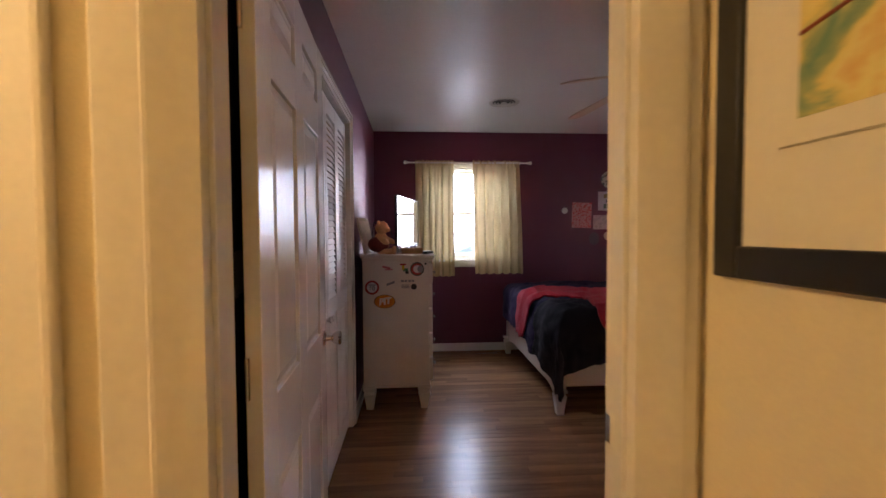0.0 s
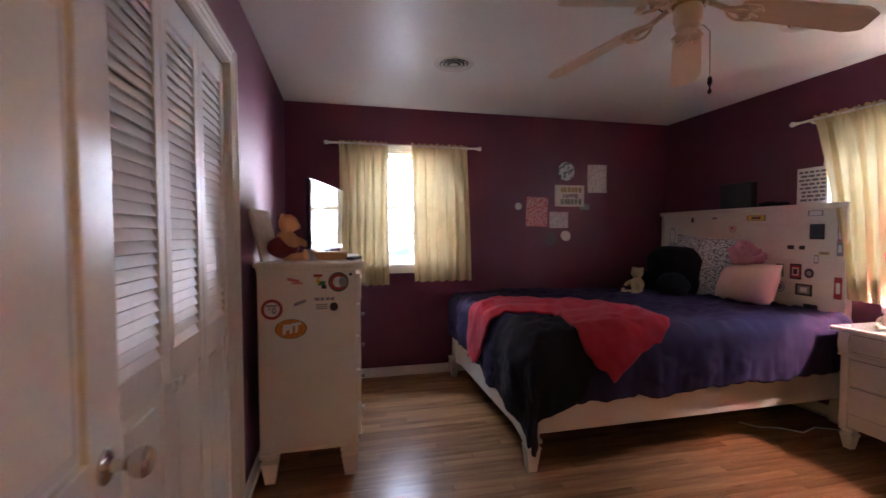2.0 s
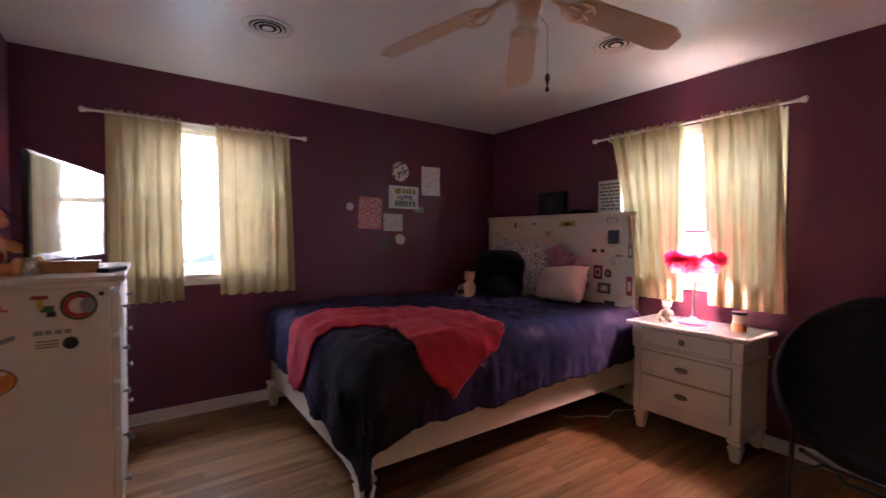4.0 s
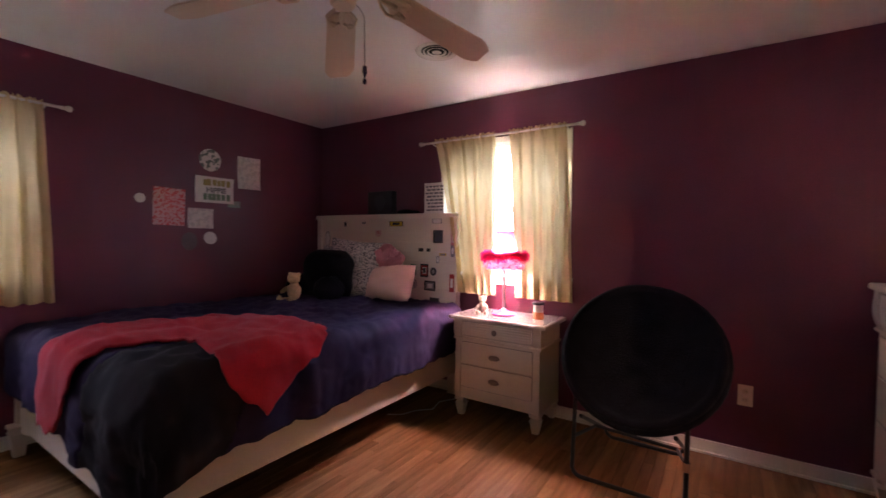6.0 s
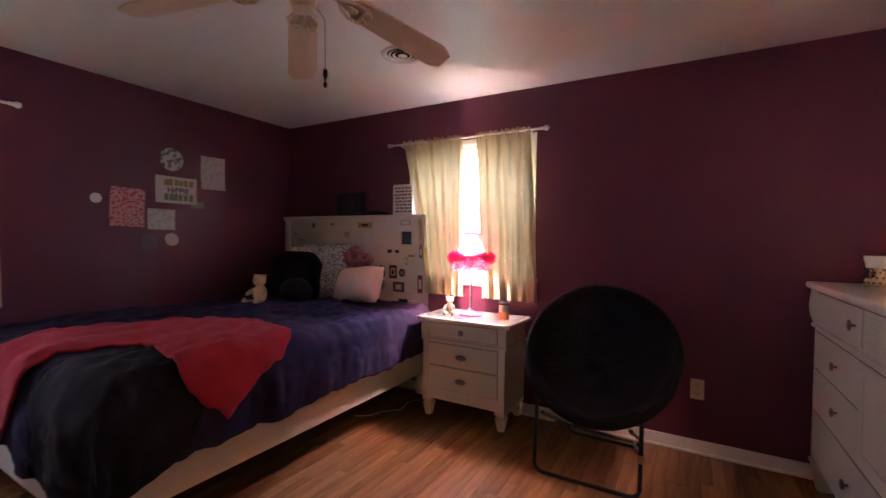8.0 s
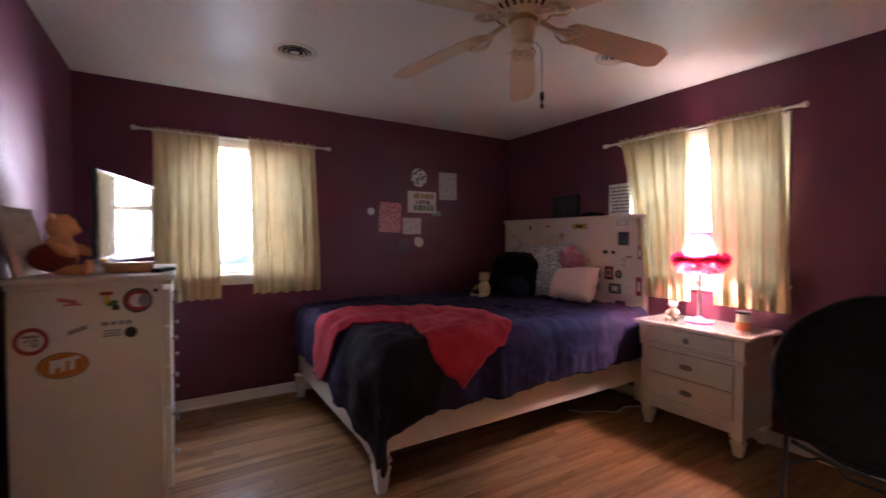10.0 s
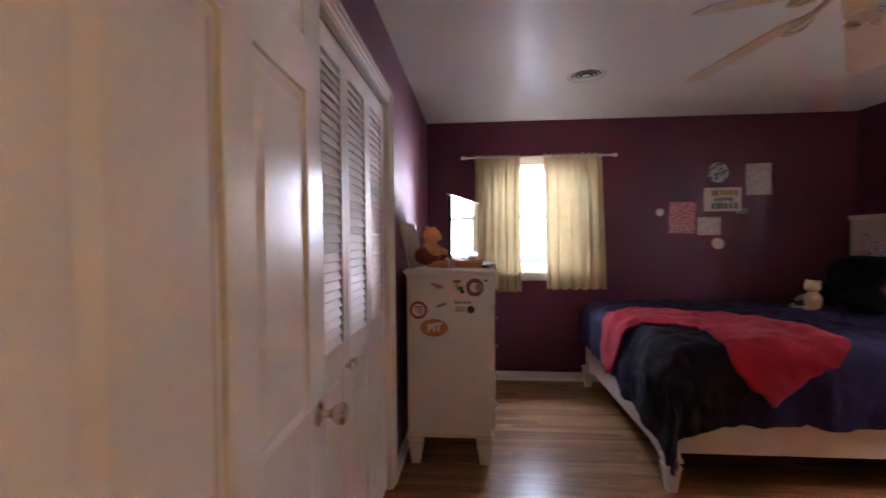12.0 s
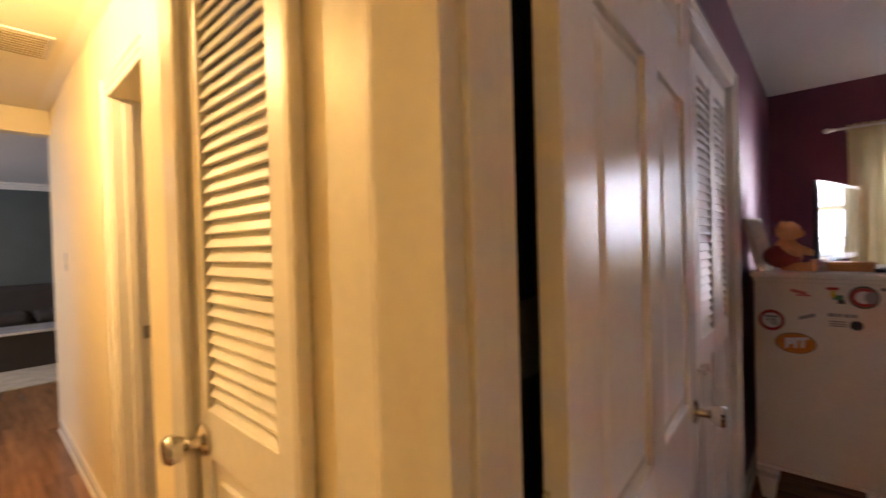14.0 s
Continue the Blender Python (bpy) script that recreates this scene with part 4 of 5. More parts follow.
def duvet_point(u, v):
    edge = 0.50 + 0.15 * min(1.0, max(0.0, (v - 0.18) / 0.5)) + 0.03 * noise.noise(Vector((v * 9, 3, 1))) + 0.012 * noise.noise(Vector((v * 31, 5, 1)))
    X = edge + (3.26 - edge) * u
    hem = 2.45 + 0.006 * noise.noise(Vector((X * 1.4, 0, 9))) + 0.03 * max(0.0, min(1.0, (X - 2.7) / 0.5))
    hem -= 0.13 * max(0.0, min(1.0, 1 - (X - 0.92) / 0.34))
    Y = hem + (4.46 - hem) * v
    return drape(X, Y, 0.0)


def thick(t):
    def add(ob):
        m = ob.modifiers.new("thick", "SOLIDIFY")
        m.thickness, m.offset = t, 0
    return add




def lining_side(p):
    """Whether this bit of the duvet shows its charcoal lining."""
    wave = 0.06 * noise.noise(p * 5)
    return p.x < 1.32 + 0.4 * (p.z - 0.4) + wave and p.y < 3.25 + wave


def duvet_piece(keep_lining):
    b = grid(bmesh.new(), 180, 130, duvet_point)
    b.faces.ensure_lookup_table()
    gone = [f for f in b.faces if lining_side(f.calc_center_median()) != keep_lining]
    bmesh.ops.delete(b, geom=gone, context="FACES")
    return b


duvet = tagged(part("duvet", duvet_piece(False), DUVET, None, "", True, thick(0.018)), "dark purple duvet with its charcoal lining turned out at the corner", "duvet")
part("lining", duvet_piece(True), CHARCOAL, duvet, "charcoal duvet lining turned out", True, thick(0.018))


def smooth_line(pts, t):
    """A point on the smooth line through pts, t from 0 to 1."""
    q = t * (len(pts) - 1)
    i = min(int(q), len(pts) - 2)
    k = q - i
    a, b, c, d = (Vector(pts[max(0, min(len(pts) - 1, j))]) for j in (i - 1, i, i + 1, i + 2))
    return 0.5 * (2 * b + (c - a) * k + (2 * a - 5 * b + 4 * c - d) * k * k + (3 * b - a - 3 * c + d) * k ** 3)


OUTER = ((0.63, 3.72), (1.03, 3.73), (1.36, 3.83), (1.70, 3.73), (1.95, 3.40), (1.98, 3.12), (1.90, 2.83))
INNER = ((0.60, 3.55), (0.88, 3.34), (1.14, 3.31), (1.34, 3.24), (1.33, 2.97), (1.31, 2.75), (1.47, 2.52))


def throw_point(u, v):
    q = smooth_line(OUTER, u) * (1 - v) + smooth_line(INNER, u) * v
    p = drape(q.x, q.y, 0.028, 1.0)
    p.z += 0.010 * math.sin(v * 15 + u * 5) * (1 - u * 0.5) + 0.007 * noise.noise(Vector((u * 9, v * 7, 3))) + 0.012 * math.sin(math.pi * v)
    return p


tagged(part("throw_blanket", grid(bmesh.new(), 90, 40, throw_point), THROW, None, "", True, thick(0.012)), "coral red fleece throw folded across the foot of the bed", "blanket")


def pillow(name, place, turn, size, material, label, category="pillow", seed=0):
    """A stuffed cushion: two bulged faces with pinched corners."""
    b = bmesh.new()
    n = 18
    for s in (-1, 1):
        def f(u, v, s=s):
            x, y = 2 * u - 1, 2 * v - 1
            k = (1 - abs(x) ** 2.6) * (1 - abs(y) ** 2.6)
            pin = 1 - 0.07 * (1 - abs(x)) ** 1.0 * abs(y) ** 3 - 0.0
            pin2 = 1 - 0.07 * (1 - abs(y)) * abs(x) ** 3
            z = s * (max(k, 0) ** 0.55) * (1 + 0.15 * noise.noise(Vector((x * 1.7 + seed, y * 1.7, s))))
            z += 0.05 * noise.noise(Vector((x * 4, y * 4, seed + s)))* (k > 0.02)
            return (x * size[0] / 2 * pin2, y * size[1] / 2 * pin, z * size[2] / 2)
        grid(b, n, n, f)
    bmesh.ops.remove_doubles(b, verts=b.verts, dist=0.0008)
    m = pose(*place, *turn)
    for v in b.verts:
        v.co = m @ v.co
    return tagged(part(name, b, material, None, "", True), label, category)


def pattern_cloth(name, base, ink, scale):
    m = mat(name, base, 0.85, vary=0.05)
    t = m.node_tree
    b = t.nodes["Principled BSDF"]
    co, vo, cr, mx = t.nodes.new("ShaderNodeTexCoord"), t.nodes.new("ShaderNodeTexNoise"), t.nodes.new("ShaderNodeValToRGB"), t.nodes.new("ShaderNodeMixRGB")
    vo.inputs["Scale"].default_value, vo.inputs["Detail"].default_value = scale, 1.0
    e = cr.color_ramp.elements
    e[0].position, e[1].position = 0.50, 0.56
    src = b.inputs["Base Color"].links[0].from_socket
    t.links.new(co.outputs["Object"], vo.inputs["Vector"])
    t.links.new(vo.outputs["Fac"], cr.inputs["Fac"])
    t.links.new(cr.outputs["Color"], mx.inputs["Fac"])
    t.links.new(src, mx.inputs["Color1"])
    mx.inputs["Color2"].default_value = (*ink, 1)
    t.links.new(mx.outputs["Color"], b.inputs["Base Color"])
    return m


PATT = pattern_cloth("grey_print_cotton", (0.56, 0.58, 0.60), (0.14, 0.15, 0.18), 78)
PALEPINK = mat("pale_pink_cotton", (0.74, 0.55, 0.52), 0.85, vary=0.08, scale=8, fine=260, bump=0.1)
PINKPL = mat("dusty_pink_plush", (0.52, 0.24, 0.30), 0.95, vary=0.2, scale=14, fine=200, bump=0.3)
pillow("bed_pillow", (3.25, 4.12, 0.99), (80, 0, -86), (0.60, 0.46, 0.14), PATT, "grey and white printed pillow leaning on the headboard", seed=2)
pillow("bed_pillow", (3.10, 3.80, 1.015), (76, 5, -62), (0.54, 0.54, 0.17), PATT, "square grey and white printed cushion standing on the bed", seed=5)
pillow("bed_pillow", (3.12, 3.42, 0.905), (58, -6, -84), (0.45, 0.34, 0.25), PALEPINK, "pale pink pillow propped against the headboard", seed=7)
crumple = bmesh.new()
for k, (at, size, turn) in enumerate((((3.23, 3.60, 1.09), (0.07, 0.15, 0.12), (10, 0, 12)), ((3.22, 3.52, 1.16), (0.06, 0.10, 0.08), (30, 0, -20)), ((3.21, 3.46, 1.10), (0.06, 0.11, 0.06), (-25, 0, 10)), ((3.22, 3.66, 1.03), (0.06, 0.10, 0.08), (0, 0, 0)))):
    ball(crumple, at, size, turn, 26, 0.45, 4 + 3 * k)
tagged(part("plush_blanket", crumple, PINKPL, None, "", True), "crumpled dusty pink plush blanket stuffed behind the pale pillow", "blanket")
cushion = ball(bmesh.new(), (0, 0, 0), (1, 1, 1), (0, 0, 0), 30, 0.08, 9)
for v in cushion.verts:
    v.co = pose(2.95, 3.98, 0.96, 0, -10, 16) @ Vector([math.copysign(abs(c) ** 0.62, c) * k for c, k in zip(v.co, (0.13, 0.235, 0.23))])
tagged(part("reading_cushion", cushion, BLACKF, None, "", True), "black plush reading cushion standing on the bed", "cushion")
for place, turn, sd in (((2.80, 3.82, 0.86), 20, 2), ((2.84, 4.22, 0.86), -15, 3)):
    arm = ball(bmesh.new(), place, (0.14, 0.13, 0.11), (0, 0, turn), 18, 0.12, sd)
    tagged(part("bolster", arm, BLACKF, None, "", True), "low black plush bolster in front of the reading cushion", "cushion")


def plush(name, place, rz, size, fur, muzzle, label, seed):
    """A seated soft toy as one mesh."""
    b = bmesh.new()
    ball(b, (0, 0, 0.34), (0.25, 0.22, 0.34), (0, 0, 0), 18, 0.08, seed)
    ball(b, (0.03, 0, 0.80), (0.21, 0.22, 0.20), (0, 0, 0), 18, 0.06, seed + 1)
    ball(b, (0.20, 0, 0.75), (0.10, 0.10, 0.085), (0, 0, 0), 12)
    for s in (-1, 1):
        ball(b, (0.0, s * 0.18, 0.95), (0.05, 0.07, 0.07), (0, 0, 0), 12)
        ball(b, (0.16, s * 0.24, 0.42), (0.24, 0.075, 0.085), (0, 25, s * 15), 12)
        ball(b, (0.30, s * 0.16, 0.085), (0.28, 0.095, 0.085), (0, 0, s * 14), 12)
        ball(b, (0.52, s * 0.22, 0.13), (0.07, 0.09, 0.13), (0, 0, 0), 12)
    m = pose(*place, 0, 0, rz)
    for v in b.verts:
        v.co = m @ (v.co * size)
    return tagged(part(name, b, fur, None, "", True), label, "soft toy")


TAN = mat("tan_plush", (0.50, 0.35, 0.20), 0.95, vary=0.25, scale=20, fine=240, bump=0.4)
ORANGE = mat("orange_plush", (0.80, 0.40, 0.17), 0.95, vary=0.25, scale=20, fine=240, bump=0.4)
PALEFUR = mat("cream_plush", (0.62, 0.54, 0.42), 0.95, vary=0.2, scale=30, fine=240, bump=0.4)
plush("teddy_bear", (2.57, 3.98, BTOP - 0.006), 196, 0.235, TAN, TAN, "small tan teddy bear sitting on the bed", 3)

# ---- saucer chair ----


def saucer_chair():
    c = thing("saucer_chair", (2.82, 1.40, 0), "round black saucer chair on a folding tube frame", "chair")
    R = 0.385
    tilt = pose(0.0, 0.0, 0.70, 0, -56, 0) @ Matrix.Identity(4)
    part("rim", tube(bmesh.new(), [tuple(tilt @ Vector((R * math.cos(a), R * math.sin(a), 0))) for a in [2 * math.pi * i / 40 for i in range(40)]], 0.013, 10, True), BLACKM, c, smooth=True)

    def dish(u, v):
        a, r = 2 * math.pi * u, 1.03 * R * v
        z = -0.15 * (1 - (r / R) ** 2) + 0.018 * (v > 0.97)
        z += 0.010 * noise.noise(Vector((r * 9 * math.cos(a), r * 9 * math.sin(a), 1)))
        return tilt @ Vector((r * math.cos(a), r * math.sin(a), z))
    bd = grid(bmesh.new(), 48, 16, dish)
    bmesh.ops.remove_doubles(bd, verts=bd.verts, dist=0.0005)
    part("seat", bd, BLACKF, c, "black plush saucer seat", True, thick(0.03))
    part("skirt", tube(bmesh.new(), [tuple(tilt @ Vector((R * 1.02 * math.cos(a), R * 1.02 * math.sin(a), -0.025))) for a in [2 * math.pi * i / 40 for i in range(40)]], 0.034, 10, True), BLACKF, c, smooth=True)

    def leg_loop(x, top_x, top_z, y0, y1, front):
        pts = [(top_x, y0, top_z)]
        for k in range(7):
            q = k / 6 * math.pi / 2
            pts.append((x - 0.0, y0 + 0.05 * (1 - math.cos(q)), 0.012 + 0.05 * (1 - math.sin(q))))
        for k in range(7):
            q = (1 - k / 6) * math.pi / 2
            pts.append((x, y1 - 0.05 * (1 - math.cos(q)), 0.012 + 0.05 * (1 - math.sin(q))))
        pts.append((top_x, y1, top_z))
        return tube(bmesh.new(), pts, 0.0115, 10)
    part("front_leg_loop", leg_loop(-0.17, -0.13, 0.44, -0.245, 0.30, True), BLACKM, c, smooth=True)
    part("back_leg_loop", leg_loop(0.42, -0.20, 0.36, -0.20, 0.25, False), BLACKM, c, smooth=True)
    part("cross_bar", tube(bmesh.new(), [(-0.155, -0.245, 0.22), (0.05, -0.19, 0.20), (0.10, 0.24, 0.20), (-0.155, 0.30, 0.22)], 0.010, 8), BLACKM, c, smooth=True)
    part("joint", lathe(bmesh.new(), [(0.017, 0.19), (0.017, 0.235)], 12, (-0.152, -0.245, 0)), CHROME, c, "bright metal joint sleeve", True)
    return c


saucer_chair()

# ---- lamp and small things on the nightstand ----


def table_lamp():
    n = thing("table_lamp", (3.18, 2.375, 0.748), "lit pink table lamp with a feather boa round its shade", "lamp")
    pinkglass = mat("pink_acrylic", (0.80, 0.14, 0.42), 0.15, vary=0.05, bump=0.0)
    part("base", lathe(bmesh.new(), [(0.085, 0), (0.085, 0.008), (0.07, 0.016), (0.03, 0.030), (0.016, 0.045), (0, 0.046)], 32), pinkglass, n, smooth=True)
    part("stem", lathe(bmesh.new(), [(0.016, 0.042), (0.010, 0.06), (0.012, 0.10), (0.009, 0.14), (0.0125, 0.2), (0.009, 0.26), (0.012, 0.33), (0.010, 0.40)], 20), mat("clear_stem", (0.70, 0.62, 0.64), 0.08, vary=0.05, bump=0, metal=0.5), n, smooth=True)
    shade_m = cloth("pink_shade_cloth", (0.97, 0.15, 0.28), 0.36)
    b = bmesh.new()
    grid(b, 40, 10, lambda u, v: ((0.060 + (0.128 - 0.060) * (1 - v)) * math.cos(2 * math.pi * u), (0.060 + (0.128 - 0.060) * (1 - v)) * math.sin(2 * math.pi * u), 0.340 + 0.270 * v))
    sh = part("shade", b, shade_m, n, "glowing pale pink tapered shade", True)
    part("top_rim", tube(bmesh.new(), [(0.061 * math.cos(a), 0.061 * math.sin(a), 0.611) for a in [2 * math.pi * i / 30 for i in range(30)]], 0.006, 6, True), mat("crimson_braid", (0.35, 0.02, 0.06), 0.7), sh)
    rnd = random.Random(4)
    frill = bmesh.new()
    for i in range(260):
        a, z = rnd.uniform(0, 6.283), rnd.uniform(0.345, 0.42)
        r = 0.134 + rnd.uniform(-0.006, 0.024)
        s = rnd.uniform(0.008, 0.018)
        c = Vector((r * math.cos(a), r * math.sin(a), z))
        t = Vector((-math.sin(a), math.cos(a), 0)) * s
        o = Vector((math.cos(a) * rnd.uniform(-0.3, 0.6), math.sin(a) * rnd.uniform(-0.3, 0.6), rnd.uniform(-1, -0.3))) * s * 1.6
        frill.faces.new([frill.verts.new(p) for p in (c - t, c + t, c + t * 0.6 + o, c - t * 0.6 + o)])
    part("frill", frill, cloth("pale_pink_frill", (0.95, 0.66, 0.74), 0.6), sh, "pale pink ruffled fringe")
    boa = bmesh.new()
    for i in range(2600):
        a = rnd.uniform(0, 6.283)
        ring = Vector((0.140 * math.cos(a), 0.140 * math.sin(a), 0.438 + 0.010 * math.sin(5 * a)))
        d = Vector((rnd.gauss(0, 1), rnd.gauss(0, 1), rnd.gauss(0, 0.95))).normalized()
        if d.dot(Vector((math.cos(a), math.sin(a), 0))) < -0.3:
            d = -d
        ln = rnd.uniform(0.025, 0.060)
        s = d.cross(Vector((rnd.gauss(0, 1), rnd.gauss(0, 1), rnd.gauss(0, 1)))).normalized() * rnd.uniform(0.002, 0.0045)
        dr = Vector((0, 0, -0.3 * ln))
        boa.faces.new([boa.verts.new(p) for p in (ring - s * 0.4, ring + d * ln * 0.6 - s, ring + d * ln + dr, ring + d * ln * 0.6 + s)])
    part("feather_boa", boa, cloth("hot_pink_feathers", (0.92, 0.04, 0.20), 0.65, 0.3), n, "fluffy hot pink feather boa")
    part("bulb", ball(bmesh.new(), (0, 0, 0.47), (0.022, 0.022, 0.03), (0, 0, 0), 14), glow("lamp_bulb_glow", (1.0, 0.78, 0.70), 25.0), n)


table_lamp()
c = thing("candle_jar", (3.17, 2.105, 0.748), "candle jar with orange and white layers and a dark lid", "candle")
part("wax", lathe(bmesh.new(), [(0.037, 0.0), (0.040, 0.004), (0.036, 0.05)], 24), mat("orange_wax", (0.75, 0.26, 0.10), 0.5), c, "orange wax layer", True)
part("jar", lathe(bmesh.new(), [(0.036, 0.05), (0.033, 0.075), (0.036, 0.10)], 24), mat("cream_wax", (0.75, 0.66, 0.55), 0.4), c, smooth=True)
part("lid", lathe(bmesh.new(), [(0.040, 0.10), (0.042, 0.103), (0.042, 0.116), (0.0, 0.118)], 24), INK, c, "dark lid", True)
plush("figurine", (3.12, 2.52, 0.748), 200, 0.135, PALEFUR, PALEFUR, "small cream plush bear beside the pink lamp", 8)
cable = tube(bmesh.new(), [(3.30, 2.76, 0.012), (3.10, 2.88, 0.008), (2.95, 2.84, 0.008), (2.86, 2.93, 0.008), (2.74, 2.97, 0.008), (2.68, 3.06, 0.008)], 0.004, 8)
tagged(part("power_cable", cable, mat("white_cable", (0.6, 0.58, 0.54), 0.5), None, "", True), "thin white power cable lying on the floor", "cable")

# ---- things on the dresser ----
c = thing("candle_holder", (3.17, 0.15, 1.108), "pierced silver candle holder with a white candle", "candle holder")
lt = lathe(bmesh.new(), [(0.062, 0), (0.064, 0.004), (0.062, 0.09), (0.060, 0.092)], 36)
part("cup", lt, mat("gilded_mirror_metal", (0.75, 0.66, 0.48), 0.12, metal=1.0, vary=0.1, bump=0.0), c, "shiny embossed metal cup", True)
for i in range(3):
    for k in range(18):
        a = 2 * math.pi * (k + 0.5 * (i % 2)) / 18
        s = part("window_cutout", box(-0.0035, 0.0035, -0.001, 0.001, -0.0045, 0.0045, 0.0), INK, c)
        s.matrix_local = pose(0.0635 * math.cos(a), 0.0635 * math.sin(a), 0.02 + 0.026 * i, 0, 0, math.degrees(a) + 90)
part("candle", lathe(bmesh.new(), [(0.054, 0.085), (0.066, 0.15), (0.060, 0.148), (0.0, 0.12)], 32), mat("white_wax", (0.80, 0.76, 0.68), 0.5), c, "white candle", True)
def dresser_lamp():
    n = thing("table_lamp", DRESSER_LAMP, "lit table lamp with a cream drum shade on the dresser", "lamp")
    part("base", lathe(bmesh.new(), [(0.07, 0), (0.07, 0.012), (0.045, 0.03), (0.05, 0.09), (0.065, 0.15), (0.05, 0.21), (0.018, 0.25), (0.010, 0.26), (0.010, 0.33), (0, 0.33)], 28), WHITEF, n, smooth=True)
    sh = bmesh.new()
    grid(sh, 40, 6, lambda u, v: ((0.15 - 0.03 * v) * math.cos(2 * math.pi * u), (0.15 - 0.03 * v) * math.sin(2 * math.pi * u), 0.30 + 0.22 * v))
    part("shade", sh, cloth("cream_shade_cloth", (0.80, 0.66, 0.50), 0.6), n, "cream cloth drum shade", True)
    part("bulb", ball(bmesh.new(), (0, 0, 0.36), (0.024, 0.024, 0.034), (0, 0, 0), 14), glow("dresser_bulb_glow", (1.0, 0.70, 0.45), 12.0), n)


dresser_lamp()
c = thing("cross", (2.80, 0.12, 1.108), "small clear cross standing on the dresser", "ornament")
b = bmesh.new()
disc(b, 0, 0, 0, 0.055, 0.03, 0.012)
bx(b, -0.014, 0.014, -0.009, 0.009, 0.01, 0.19, 0.005)
bx(b, -0.06, 0.06, -0.009, 0.009, 0.115, 0.143, 0.005)
for p, q in (((-0.066, 0.129), (0.016, 0.024)), ((0.066, 0.129), (0.016, 0.024)), ((0, 0.195), (0.024, 0.016))):
    ball(b, (p[0], 0, p[1]), (q[0], 0.010, q[1]))
part("cross_body", b, mat("silver_cross_metal", (0.62, 0.60, 0.58), 0.15, metal=0.9, bump=0.0), c, smooth=True)

# ---- things on the chest ----
ZC = 1.162


def television():
    t = thing("television", (-0.069, 3.55, ZC), "black flat television reflecting the bright window", "television", rz=76)
    wide, high = 0.72, 0.375
    part("stand", lathe(bmesh.new(), [(0.12, 0), (0.12, 0.008), (0.025, 0.018), (0.022, 0.055)], 28), BLACKM, t, smooth=True)
    body = part("body", box(-wide / 2, wide / 2, -0.02, 0.004, 0.045, 0.045 + high + 0.04, 0.003), mat("black_gloss_plastic", (0.010, 0.010, 0.011), 0.15, bump=0.0), t)
    part("screen", box(-wide / 2 + 0.012, wide / 2 - 0.012, -0.0222, -0.0195, 0.075, 0.045 + high + 0.028), mat("dark_screen_glass", (0.004, 0.004, 0.005), 0.02, bump=0.0, vary=0.0, coat=1.0), body, "glossy dark screen")
    return t


television()
plush("stuffed_animal", (-0.265, 3.22, ZC), -20, 0.255, ORANGE, ORANGE, "orange stuffed animal in a red top on the chest", 5)
b = ball(bmesh.new(), (-0.285, 3.215, ZC + 0.075), (0.083, 0.083, 0.062), (0, 0, 0), 18, 0.06, 2)
tagged(part("doll_bag", b, mat("brick_red_cloth", (0.25, 0.045, 0.035), 0.9, vary=0.2, fine=200, bump=0.3), None, "", True), "brick red cloth bundle under the stuffed animal", "cloth bundle")
c = thing("photo_frame", (-0.345, 3.24, ZC), "picture frame leaning against the wall on the chest", "picture frame", rz=80)
c.matrix_world = c.matrix_world @ pose(0, 0, 0, -13)
fr = part("frame", box(-0.14, 0.14, 0.0, 0.016, 0, 0.29, 0.003), mat("pale_wood_frame", (0.45, 0.36, 0.26), 0.5, vary=0.2), c)
part("picture", box(-0.115, 0.115, -0.003, 0.001, 0.025, 0.265), mat("faded_print", (0.55, 0.42, 0.36), 0.4, vary=0.4, scale=14), fr, "faded print")
c = thing("wooden_box", (-0.04, 3.24, ZC), "long low orange wooden box on the chest", "box")
part("box_body", box(-0.10, 0.10, -0.045, 0.045, 0, 0.036, 0.003), mat("orange_wood", (0.46, 0.19, 0.055), 0.45, vary=0.25, stretch=(1, 8, 1)), c)
part("lid", box(-0.102, 0.102, -0.047, 0.047, 0.036, 0.046, 0.003), mat("orange_wood_lid", (0.50, 0.22, 0.07), 0.45, vary=0.2), c)
c = thing("glass_tumbler", (-0.13, 3.13, ZC), "small clear glass jar on the chest", "glass jar")
part("glass", lathe(bmesh.new(), [(0.025, 0), (0.027, 0.004), (0.027, 0.048), (0.020, 0.054), (0.022, 0.066)], 20), clear("jar_glass", (0.82, 0.85, 0.86), 0.05, 0.6), c, smooth=True)
c = thing("remote_control", (0.10, 3.22, ZC), "black remote control lying on the chest", "remote", rz=70)
part("case", box(-0.08, 0.08, -0.022, 0.022, 0, 0.018, 0.005), BLACKM, c)
tagged(part("cable_loop", tube(bmesh.new(), [(-0.33, 3.5, ZC + 0.004), (-0.36, 3.46, ZC + 0.14), (-0.34, 3.44, ZC + 0.25), (-0.27, 3.45, ZC + 0.26), (-0.21, 3.47, ZC + 0.20), (-0.18, 3.5, ZC + 0.10), (-0.17, 3.52, ZC + 0.01)], 0.005, 8), BLACKM, None, "", True), "bent black cable looping behind the toy", "cable")

# ---- on top of the headboard ----
c = thing("speaker_box", (3.345, 3.72, 1.518), "black square box standing on the headboard", "speaker")
part("case", box(-0.03, 0.035, -0.15, 0.15, 0, 0.215, 0.006), BLACKM, c)
